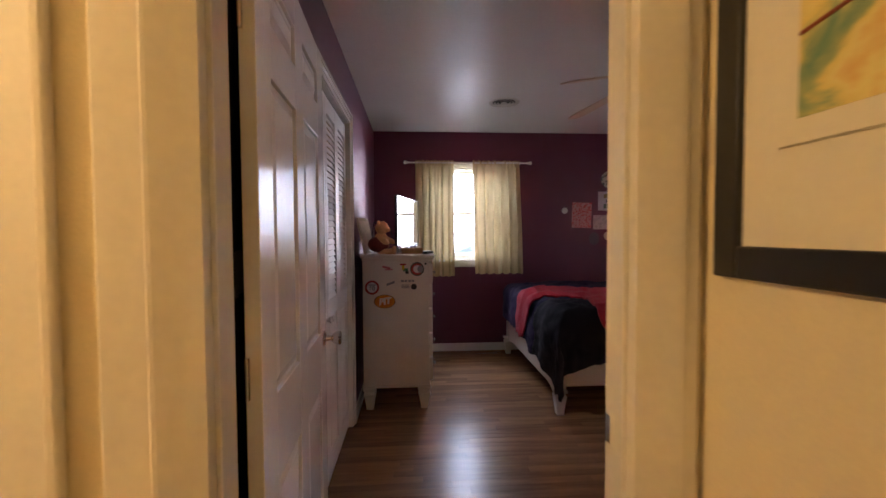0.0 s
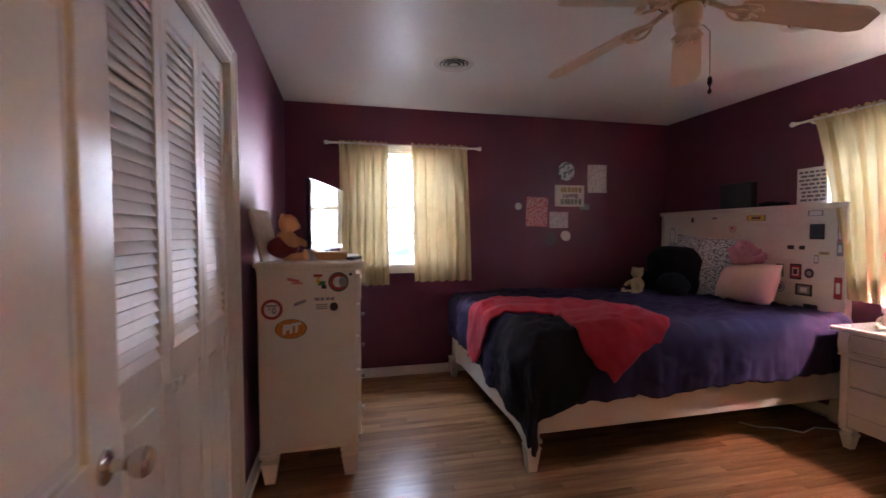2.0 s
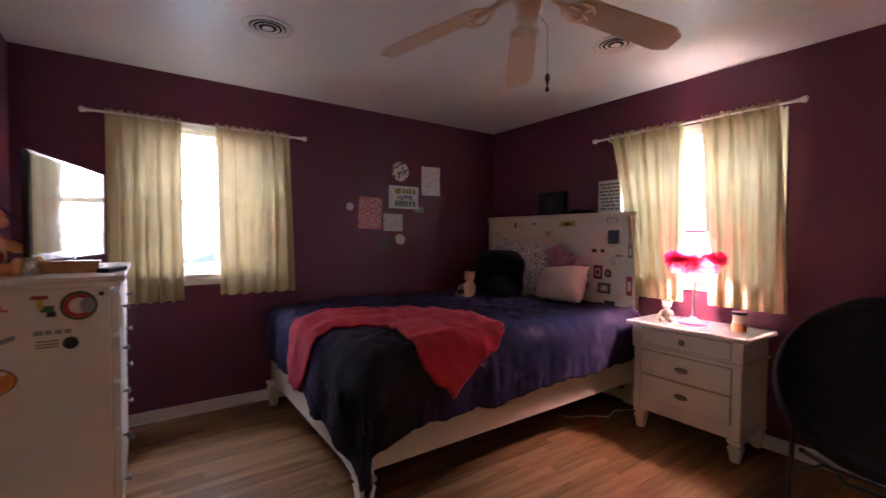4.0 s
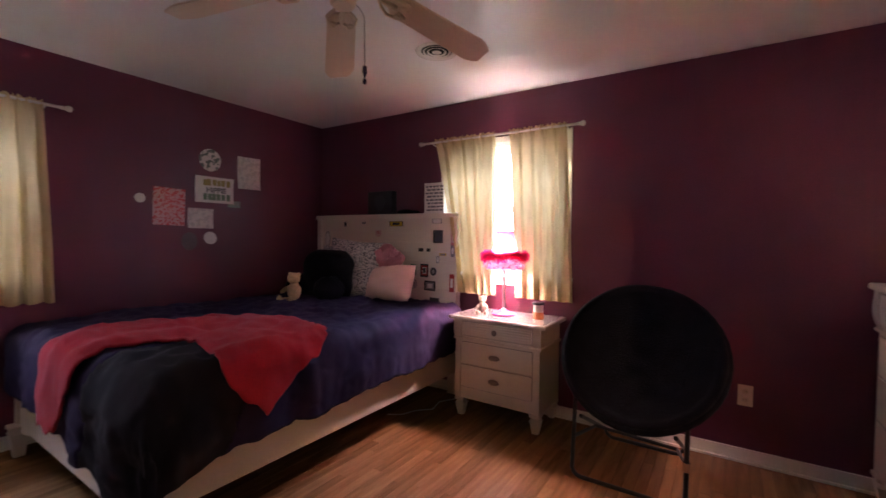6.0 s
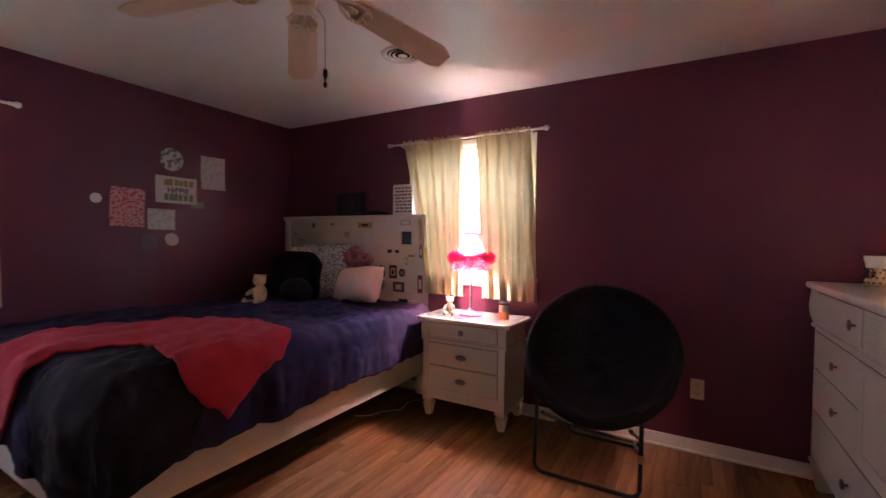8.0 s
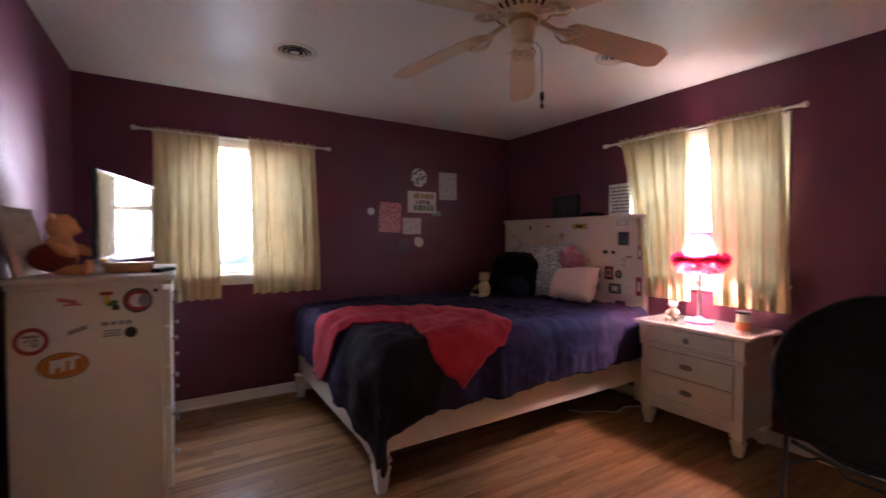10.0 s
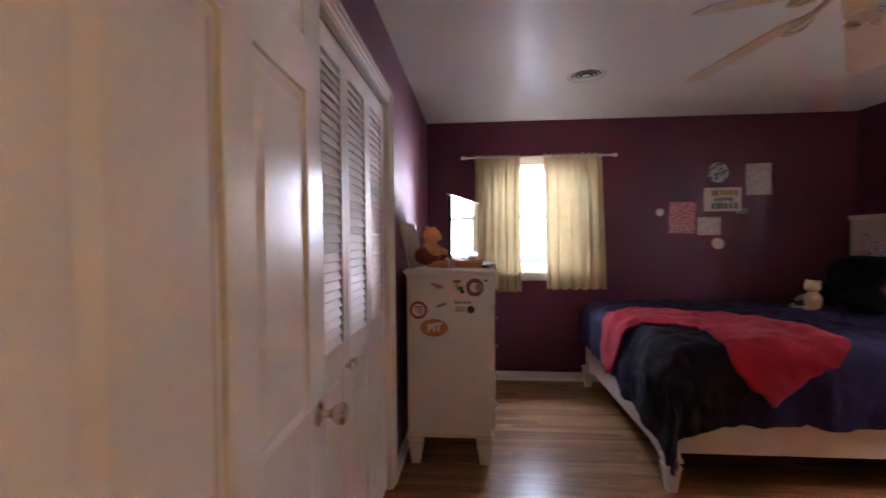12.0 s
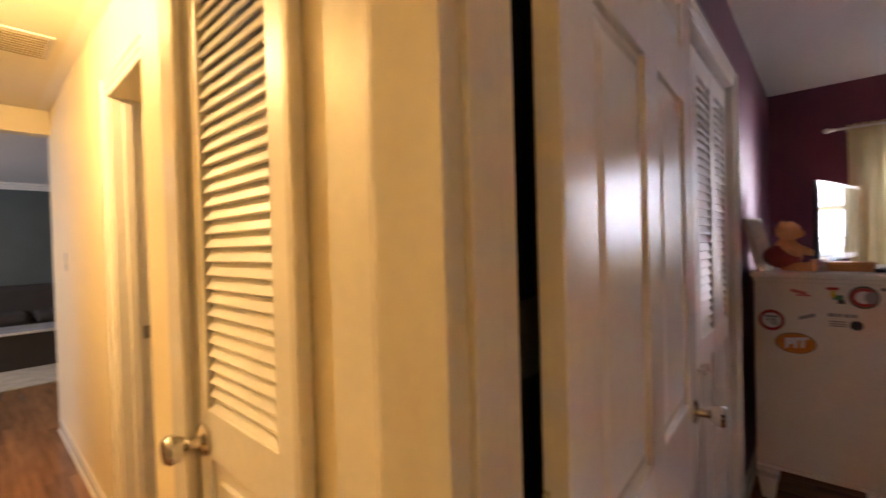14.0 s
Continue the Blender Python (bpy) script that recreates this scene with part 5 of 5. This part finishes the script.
part("cone", lathe(bmesh.new(), [(0.07, 0.0), (0.07, 0.004), (0.03, -0.004)], 28, (-0.031, 0, 0.11), Matrix.Rotation(radians(-90), 4, "Y")), mat("grey_cone", (0.03, 0.03, 0.035), 0.6), c, "dark round cone", True)
GRYW = mat("grey_sign_ink", (0.16, 0.16, 0.18), 0.7)
c = thing("word_sign", (3.362, 3.13, 1.518), "small white sign with rows of dark words on the headboard", "sign")
sg = part("board", box(-0.008, 0.008, -0.105, 0.105, 0, 0.265, 0.002), PAPER, c)
rnd = random.Random(9)
for i in range(8):
    y = -0.09
    while y < 0.075:
        w = rnd.uniform(0.02, 0.05)
        part("word_bar", box(-0.0095, -0.0075, y, min(y + w, 0.09), 0.022 + 0.029 * i, 0.038 + 0.029 * i), GRYW, sg)
        y += w + 0.011
c = thing("dark_cap", (3.345, 3.42, 1.518), "small dark knitted thing lying on the headboard", "clothing")
part("heap", ball(ball(bmesh.new(), (0, 0.02, 0.018), (0.035, 0.09, 0.022), (0, 0, 0), 14, 0.3, 4), (0, -0.09, 0.014), (0.03, 0.05, 0.016), (0, 0, 0), 12, 0.3, 5), BLACKF, c, smooth=True)

# ---- stickers ----


def tint(name, color):
    return mat(name, color, 0.5, vary=0.08, scale=30, bump=0.0)


RED, GREEN, ORG, YEL = tint("sticker_red", (0.36, 0.03, 0.03)), tint("sticker_green", (0.03, 0.16, 0.08)), tint("sticker_orange", (0.62, 0.20, 0.02)), tint("sticker_yellow", (0.62, 0.46, 0.02))
WHT, GRY, BLK, PNK = tint("sticker_white", (0.72, 0.70, 0.68)), tint("sticker_grey", (0.25, 0.25, 0.26)), tint("sticker_black", (0.02, 0.02, 0.022)), tint("sticker_pink", (0.55, 0.16, 0.18))


def text(name, body, size, place, rot, material, parent, shear=0.0, bold=0.0, wide=1.0):
    """Lettering as flat mesh, from the built-in font."""
    cu = bpy.data.curves.new(name, "FONT")
    cu.body, cu.size, cu.align_x, cu.align_y, cu.extrude, cu.shear, cu.offset = body, size, "CENTER", "CENTER", 0.0004, shear, bold
    ob = new(name, cu)
    dg = bpy.context.evaluated_depsgraph_get()
    me = bpy.data.meshes.new_from_object(ob.evaluated_get(dg))
    bpy.data.objects.remove(ob)
    me.materials.clear()
    me.materials.append(material)
    o = new(name, me)
    o.parent = parent
    o.matrix_local = pose(*place, *rot) @ Matrix.Diagonal((wide, 1, 1, 1))
    return o


SY = 3.45 - 0.415                          # the chest's sticker side
ly = -0.4155


def side_sticker(x, z, rx, rz_, layers, name="sticker"):
    """Layered oval sticker on the chest's side; x, z in the room."""
    top = None
    for k, (f, m) in enumerate(layers):
        b = disc(bmesh.new(), x + 0.13, z, ly - 0.0006 * k, rx * f, rz_ * f, -0.0007, 30, "y")
        top = part(name if k == 0 else "disc", b, m, chest if k == 0 else top)
    return top


s = side_sticker(-0.230, 0.817, 0.079, 0.051, ((1, BLK), (0.95, ORG), (0.86, YEL), (0.83, ORG)))
text("letters", "PIT", 0.064, (-0.100, ly - 0.0042, 0.817), (90, -8, 0), WHT, chest, 0.2, 0.004)
s = side_sticker(-0.322, 0.922, 0.053, 0.053, ((1, RED), (0.74, GRY), (0.70, WHT)))
part("sticker_band", box(-0.218, -0.166, ly - 0.0030, ly - 0.0018, 0.936, 0.946), GRY, chest)
text("letters", "60", 0.045, (-0.192, ly - 0.0034, 0.914), (90, 0, 0), GRY, chest, 0, 0.002)
side_sticker(0.012, 1.056, 0.052, 0.052, ((1, INK), (0.9, GREEN), (0.84, RED), (0.55, WHT)))
b = disc(bmesh.new(), 0.166, 1.056, ly - 0.0035, 0.022, 0.028, -0.0006, 18, "y")
part("sticker_head", b, GRY, chest)
side_sticker(-0.013, 0.925, 0.022, 0.022, ((1, INK),))
b = box(-0.245 + 0.13, -0.185 + 0.13, ly - 0.001, ly, 1.062, 1.078)
for v in b.verts:
    v.co.z -= (v.co.x + 0.085) * 0.25
part("sticker", b, PNK, chest)
b = box(-0.225 + 0.13, -0.17 + 0.13, ly - 0.001, ly, 1.050, 1.058)
part("sticker", b, PNK, chest)
for q, m in (((-0.115, -0.07, 1.085, 1.098), RED), ((-0.10, -0.082, 1.05, 1.085), YEL), ((-0.092, -0.055, 1.04, 1.062), GREEN), ((-0.075, -0.05, 1.022, 1.04), INK), ((-0.095, -0.085, 1.07, 1.078), WHT)):
    part("sticker", box(q[0] + 0.13, q[1] + 0.13, ly - 0.0012, ly, q[2], q[3], 0.0004), m, chest)
b = box(-0.215 + 0.13, -0.155 + 0.13, ly - 0.001, ly, 0.943, 0.96)
for v in b.verts:
    v.co.z += (v.co.x + 0.055) * 0.35
part("sticker", b, GRY, chest)
for x0, x1, z in ((-0.11, -0.085, 0.968), (-0.08, -0.062, 0.968), (-0.055, -0.035, 0.968), (-0.03, -0.01, 0.968)):
    part("lettering_bar", box(x0 + 0.13, x1 + 0.13, ly - 0.001, ly, z - 0.008, z + 0.008), GRY, chest)
for z in (0.938, 0.927, 0.917):
    part("lettering_bar", box(-0.105 + 0.13, -0.045 + 0.13, ly - 0.001, ly, z - 0.003, z + 0.003), GRY, chest)
side_sticker(0.075, 1.095, 0.008, 0.008, ((1, INK),))


def board_sticker(y, z, w, h, layers, round_=False, x=3.3325):
    """Sticker on the headboard: nested plates, x toward the room."""
    for k, (f, m) in enumerate(layers):
        if round_:
            b = disc(bmesh.new(), y, z, x - 0.0006 * k, w / 2 * f, h / 2 * f, -0.0008, 24, "x")
        else:
            b = box(x - 0.0008 - 0.0006 * k, x - 0.0006 * k, y - w / 2 * f, y + w / 2 * f, z - h / 2 * f, z + h / 2 * f)
        part("sticker", b, m, the_bed)


XB = 3.3275
board_sticker(3.53, 1.43, 0.16, 0.045, ((1, INK), (0.88, YEL), (0.5, INK)), x=XB)
board_sticker(4.18, 1.43, 0.035, 0.05, ((1, GRY), (0.6, INK)), x=XB)
board_sticker(3.93, 1.44, 0.05, 0.02, ((1, GRY),), x=XB)
board_sticker(3.75, 1.35, 0.07, 0.075, ((1, PNK), (0.8, WHT), (0.5, PNK)), True)
board_sticker(4.44, 1.28, 0.08, 0.16, ((1, GRY), (0.85, WHT)), True)
board_sticker(3.07, 1.325, 0.10, 0.125, ((1, INK), (0.8, mat("sticker_slate", (0.03, 0.04, 0.06), 0.5))))
board_sticker(3.08, 1.45, 0.10, 0.04, ((1, GRY), (0.8, WHT)), x=XB)
board_sticker(3.25, 1.20, 0.05, 0.03, ((1, INK),))
board_sticker(3.17, 1.20, 0.04, 0.028, ((1, INK),))
board_sticker(3.33, 1.02, 0.06, 0.10, ((1, GREEN),))
board_sticker(3.21, 1.02, 0.085, 0.115, ((1, INK), (0.75, RED), (0.5, WHT), (0.35, INK)))
board_sticker(3.115, 1.015, 0.07, 0.075, ((1, GRY), (0.85, INK), (0.5, GRY)), True)
board_sticker(3.33, 0.895, 0.085, 0.085, ((1, GRY), (0.8, WHT), (0.6, GRY)), True)
board_sticker(3.15, 0.89, 0.12, 0.085, ((1, INK), (0.7, GRY), (0.4, WHT)))
board_sticker(3.10, 0.77, 0.10, 0.04, ((1, INK),))
board_sticker(3.07, 1.12, 0.03, 0.06, ((1, GRY), (0.7, WHT)))
board_sticker(3.02, 1.165, 0.07, 0.022, ((1, YEL), (0.7, GRY)))
for k, (y, z, w, h, m, r) in enumerate(((2.91, 1.30, 0.035, 0.13, PNK, False), (2.91, 1.20, 0.04, 0.10, GRY, False), (2.915, 0.93, 0.05, 0.15, RED, False))):
    board_sticker(y, z, w, h, ((1, m), (0.5, WHT)), r, 3.3145)

# ---- pinned papers on the north wall ----


def wall_paper(x0, x1, z0, z1, material, label, marks=(), round_=False, tilt=0.0):
    p = thing("wall_paper", ((x0 + x1) / 2, YN - 0.002, (z0 + z1) / 2), label, "paper", "papers pinned to the wall")
    p.matrix_world = p.matrix_world @ pose(0, 0, 0, 0, tilt, 0)
    w, h = (x1 - x0) / 2, (z1 - z0) / 2

    def f(u, v):
        return ((2 * u - 1) * w, -0.003 - 0.005 * (2 * v - 1) ** 2 * (2 * u - 1) ** 2, (2 * v - 1) * h)
    sheet = part("sheet", disc(bmesh.new(), 0, 0, -0.004, w, h, 0.003, 28, "y") if round_ else grid(bmesh.new(), 6, 6, f), material, p, mods=None if round_ else thick(0.0008))
    for a, b2, c2, d2, m in marks:
        part("mark", box(a * w, b2 * w, -0.0075, -0.0055, c2 * h, d2 * h), m, sheet)
    return p


PINKP = pattern_cloth("red_scribbled_paper", (0.62, 0.40, 0.40), (0.55, 0.06, 0.07), 60)
ZEB = pattern_cloth("black_white_print", (0.62, 0.62, 0.60), (0.12, 0.16, 0.15), 30)
FAINT = pattern_cloth("faint_pencil_paper", (0.64, 0.61, 0.58), (0.50, 0.48, 0.46), 30)
wall_paper(1.782, 2.010, 1.375, 1.662, PINKP, "paper covered in red scribble pinned to the wall", tilt=1.5)
rnd = random.Random(2)
marks = []
for i, (m, z) in enumerate(((tint("crayon_olive", (0.30, 0.24, 0.05)), 0.55), (tint("crayon_brown", (0.16, 0.10, 0.08)), -0.02), (tint("crayon_green", (0.10, 0.17, 0.10)), -0.55))):
    for k in range(6):
        a = -0.62 + 0.24 * k + rnd.uniform(-0.03, 0.03)
        marks.append((a, a + 0.19, z - 0.19 - rnd.uniform(0, 0.06), z + 0.19 + rnd.uniform(0, 0.08), m))
hip = wall_paper(2.086, 2.410, 1.572, 1.787, PAPER, "hand-lettered drawing in crayon colours pinned to the wall", [q for q in marks if not -0.3 < (q[2] + q[3]) / 2 < 0.25])
text("lettering", "HiPPIE", 0.062, (0.01, -0.0075, -0.005), (90, 0, 0), INK, hip, 0, 0.0015, 1.0)
wall_paper(2.36, 2.47, 1.545, 1.60, tint("paper_green_tag", (0.22, 0.30, 0.24)), "small green paper cut-out beside the drawing")
wall_paper(2.030, 2.234, 1.358, 1.520, FAINT, "blank white note pinned to the wall")
wall_paper(2.446, 2.664, 1.716, 1.998, FAINT, "white paper with a faint pencil drawing pinned to the wall", tilt=-1)
wall_paper(2.12, 2.30, 1.83, 2.015, ZEB, "round black and white print pinned to the wall", (), True)
wall_paper(1.665, 1.735, 1.535, 1.605, PAPER, "small round white paper on the wall", (), True)
wall_paper(1.985, 2.105, 1.18, 1.325, mat("dark_plum_print", (0.10, 0.07, 0.08), 0.7, vary=0.3, scale=20), "small dark print on the plum wall", (), True)
wall_paper(2.155, 2.265, 1.23, 1.33, PAPER, "small oval white paper on the wall", (), True, 35)

# ---- outlet ----
c = thing("wall_outlet", (XE, 0.90, 0.40), "almond double wall outlet", "outlet")
part("plate", box(-0.006, 0, -0.037, 0.037, -0.062, 0.062, 0.002), mat("almond_plastic", (0.62, 0.52, 0.38), 0.4, bump=0.0), c)
for z in (-0.025, 0.025):
    k = part("socket", disc(bmesh.new(), 0, z, -0.0065, 0.017, 0.017, -0.002, 20, "x"), mat("almond_socket", (0.52, 0.43, 0.30), 0.45, bump=0.0), c)
    for y in (-0.006, 0.006):
        part("slot", box(-0.0092, -0.0084, y - 0.0012, y + 0.0012, z - 0.004, z + 0.005), INK, k)

# ---- hall: picture, ceiling grille, lamp ----
PX = 0.535
c = thing("framed_picture", (PX, 0.302, 1.61), "abstract watercolour in a black frame with a wide cream mat", "picture")
y0, y1, z0, z1, wd = -0.30, 0.277, -0.366, 0.42, 0.053
for nm, a in (("frame_side", (y0, y0 + wd, z0, z1)), ("frame_side", (y1 - wd, y1, z0, z1)), ("frame_side", (y0 + wd, y1 - wd, z0, z0 + wd)), ("frame_side", (y0 + wd, y1 - wd, z1 - wd, z1))):
    part(nm, box(-0.024, 0, a[0], a[1], a[2], a[3], 0.004), mat("black_frame_wood", (0.012, 0.011, 0.012), 0.35, vary=0.2), c)
mt = mat("cream_mat_board", (0.72, 0.68, 0.56), 0.8, vary=0.03)
part("mat_board", box(-0.012, -0.004, y0 + wd, y1 - wd, z0 + wd, z1 - wd), mt, c)
part("mat_bevel", box(-0.0145, -0.012, -0.18, 0.155, -0.17, 0.30), mat("cream_mat_edge", (0.55, 0.50, 0.38), 0.8), c)
part("mat_inner", box(-0.0165, -0.0145, -0.178, 0.153, -0.168, 0.298), mt, c)
art = bpy.data.materials.new("watercolour_wash")
art.use_nodes = True
t = art.node_tree
co, no, ra = t.nodes.new("ShaderNodeTexCoord"), t.nodes.new("ShaderNodeTexNoise"), t.nodes.new("ShaderNodeValToRGB")
no.inputs["Scale"].default_value, no.inputs["Detail"].default_value, no.inputs["Distortion"].default_value = 13.0, 4, 0.5
e = ra.color_ramp.elements
e[0].position, e[0].color = 0.30, (0.10, 0.25, 0.16, 1)
e[1].position, e[1].color = 0.76, (0.64, 0.36, 0.10, 1)
for pos, col in ((0.42, (0.30, 0.36, 0.16, 1)), (0.50, (0.66, 0.54, 0.16, 1)), (0.60, (0.70, 0.60, 0.22, 1))):
    el = e.new(pos)
    el.color = col
t.links.new(co.outputs["Object"], no.inputs["Vector"])
t.links.new(no.outputs["Fac"], ra.inputs["Fac"])
t.links.new(ra.outputs["Color"], t.nodes["Principled BSDF"].inputs["Base Color"])
t.nodes["Principled BSDF"].inputs["Roughness"].default_value = 0.7
part("artwork", box(-0.0175, -0.0165, -0.145, 0.122, -0.134, 0.27), art, c, "loose watercolour in greens, yellow and rust")
for pts in (((-0.14, 0.05), (-0.02, 0.0), (0.06, -0.01), (0.12, -0.02)), ((-0.05, 0.02), (-0.08, -0.06), (-0.14, -0.09)), ((0.0, 0.01), (-0.04, 0.10), (-0.03, 0.2))):
    part("branch_stroke", tube(bmesh.new(), [(-0.018, a, b2) for a, b2 in pts], 0.003, 6), mat("rust_stroke", (0.25, 0.06, 0.03), 0.7), c)

c = thing("ceiling_grille", (-3.15, 0.33, H), "cream metal return air grille in the hall ceiling", "air vent")
part("grille_frame", box(-0.17, 0.17, -0.33, 0.33, -0.010, 0, 0.003), TRIM, c)
# darker strips on the frame paint the shade between the grille's bars
for i in range(9):
    part("louver_shade", box(-0.15 + i * 0.034, -0.132 + i * 0.034, -0.31, 0.31, -0.014, -0.009, 0.001), mat("grille_shadow", (0.35, 0.30, 0.20), 0.6) if i == 0 else bpy.data.materials["grille_shadow"], c)
c = thing("hall_lamp", (HALL_LAMP[0], HALL_LAMP[1], H), "small ceiling lamp holder with a bare warm bulb", "ceiling lamp")
part("holder", lathe(bmesh.new(), [(0.06, 0), (0.06, -0.015), (0.03, -0.03), (0.022, -0.06), (0.0, -0.06)], 24), TRIM, c, smooth=True)

# ---- living room at the end of the hall ----
BROWN = mat("dark_brown_sofa", (0.035, 0.028, 0.024), 0.8, vary=0.3, scale=6)
c = thing("sofa", (-8.55, 0.9, 0), "dark brown upholstered sofa against the far wall", "sofa")
part("base", box(-0.42, 0.42, -1.3, 1.3, 0.08, 0.42, 0.04), BROWN, c)
part("backrest", box(-0.48, -0.2, -1.3, 1.3, 0.3, 0.92, 0.08), BROWN, c)
for y in (-0.65, 0.65):
    part("seat_cushion", box(-0.25, 0.44, y - 0.62, y + 0.62, 0.42, 0.56, 0.05), BROWN, c)
for x in (-0.35, 0.35):
    for y in (-1.2, 1.2):
        part("foot", box(x - 0.04, x + 0.04, y - 0.04, y + 0.04, 0, 0.08), BROWN, c)
c = thing("coffee_table", (-7.5, 0.8, 0), "dark low table with a pale glossy top", "coffee table")
part("table_top", box(-0.35, 0.35, -0.8, 0.8, 0.42, 0.45, 0.006), mat("pale_gloss_top", (0.55, 0.55, 0.56), 0.15), c)
part("table_box", box(-0.32, 0.32, -0.76, 0.76, 0.0, 0.42, 0.01), BROWN, c)
tagged(part("rug", box(-8.1, -6.2, -0.9, 2.4, 0.0, 0.012, 0.004), mat("beige_rug", (0.45, 0.38, 0.28), 0.95, vary=0.25, scale=8, fine=120, bump=0.4), None), "beige woven rug in front of the sofa", "rug")
c = thing("wall_switch", (-3.9, HN, 1.3), "small cream light switch on the hall wall", "switch")
part("plate", box(-0.035, 0.035, -0.006, 0, -0.058, 0.058, 0.002), TRIM, c)
part("toggle", box(-0.005, 0.005, -0.015, -0.006, -0.01, 0.01, 0.001), TRIM, c)

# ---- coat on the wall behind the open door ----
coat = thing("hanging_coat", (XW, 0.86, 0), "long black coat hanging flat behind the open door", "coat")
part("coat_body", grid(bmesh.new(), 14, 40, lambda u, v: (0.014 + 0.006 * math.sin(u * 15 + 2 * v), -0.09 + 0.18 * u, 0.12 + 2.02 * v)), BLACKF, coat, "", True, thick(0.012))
part("cloth_band", grid(bmesh.new(), 14, 6, lambda u, v: (0.026 + 0.006 * math.sin(u * 15 + 2), -0.09 + 0.18 * u, 1.17 + 0.02 * u + 0.10 * v)), mat("grey_knit", (0.05, 0.045, 0.04), 0.95, vary=0.2, fine=220, bump=0.3), coat, "dull grey cloth band", True, thick(0.006))
part("hook", tube(bmesh.new(), [(-0.002, 0, 2.17), (0.02, 0, 2.165), (0.026, 0, 2.14), (0.014, 0, 2.12)], 0.004, 8), PEWTER, coat, "small metal hook", True)

# ---- oak strip floor, laid along x ----
floor = solid("floor", box(-9.3, XE + 0.14, -3.1, YN + 0.14, -0.06, -0.009), DARKGAP, "oak strip floor with a satin finish", "floor")
rnd = random.Random(21)
PLANK, FREE = 0.0572, 300
kinds = {}
rest = bmesh.new()
count = 0


def plank_mesh(length):
    if length not in kinds:
        b = box(0, length - 0.0012, 0.0004, PLANK - 0.0006, -0.0085, 0)
        me = bpy.data.meshes.new("plank")
        b.to_mesh(me)
        b.free()
        me.materials.append(OAK)
        kinds[length] = me
    return kinds[length]


row, y = 0, -0.55
while y < YN:
    x = (XW - 0.12 if y > 0.90 else -4.5) - rnd.uniform(0, 0.6)
    while x < XE:
        ln = rnd.choice((0.45, 0.6, 0.75, 0.9, 1.05, 1.2))
        ln = min(ln, round(XE + 0.1 - x, 2))
        near = 0.78 < y < 3.0 and -0.5 < x < 3.4
        if near and count < FREE:
            share("plank", plank_mesh(ln), floor, Matrix.Translation((x, y, rnd.uniform(-0.0003, 0.0003))))
            count += 1
        else:
            bx(rest, x, x + ln - 0.0012, y + 0.0004, y + PLANK - 0.0006, -0.0085, rnd.uniform(-0.0003, 0.0002))
        x += ln
    y += PLANK
y = -3.0
while y < 3.0:
    bx(rest, -9.2, -4.5 - 0.01, y, y + 0.0566, -0.0085, 0)
    y += 0.0572
OAK2 = OAK.copy()
OAK2.name = "oak_strip_floor_far"
tr2 = OAK2.node_tree
for nd in list(tr2.nodes):
    if nd.bl_idname == "ShaderNodeObjectInfo":
        geo = tr2.nodes.new("ShaderNodeNewGeometry")
        for lk in list(nd.outputs["Random"].links):
            tr2.links.new(geo.outputs["Random Per Island"], lk.to_socket)
tagged(part("planks", rest, OAK2, floor), kind="stuff")
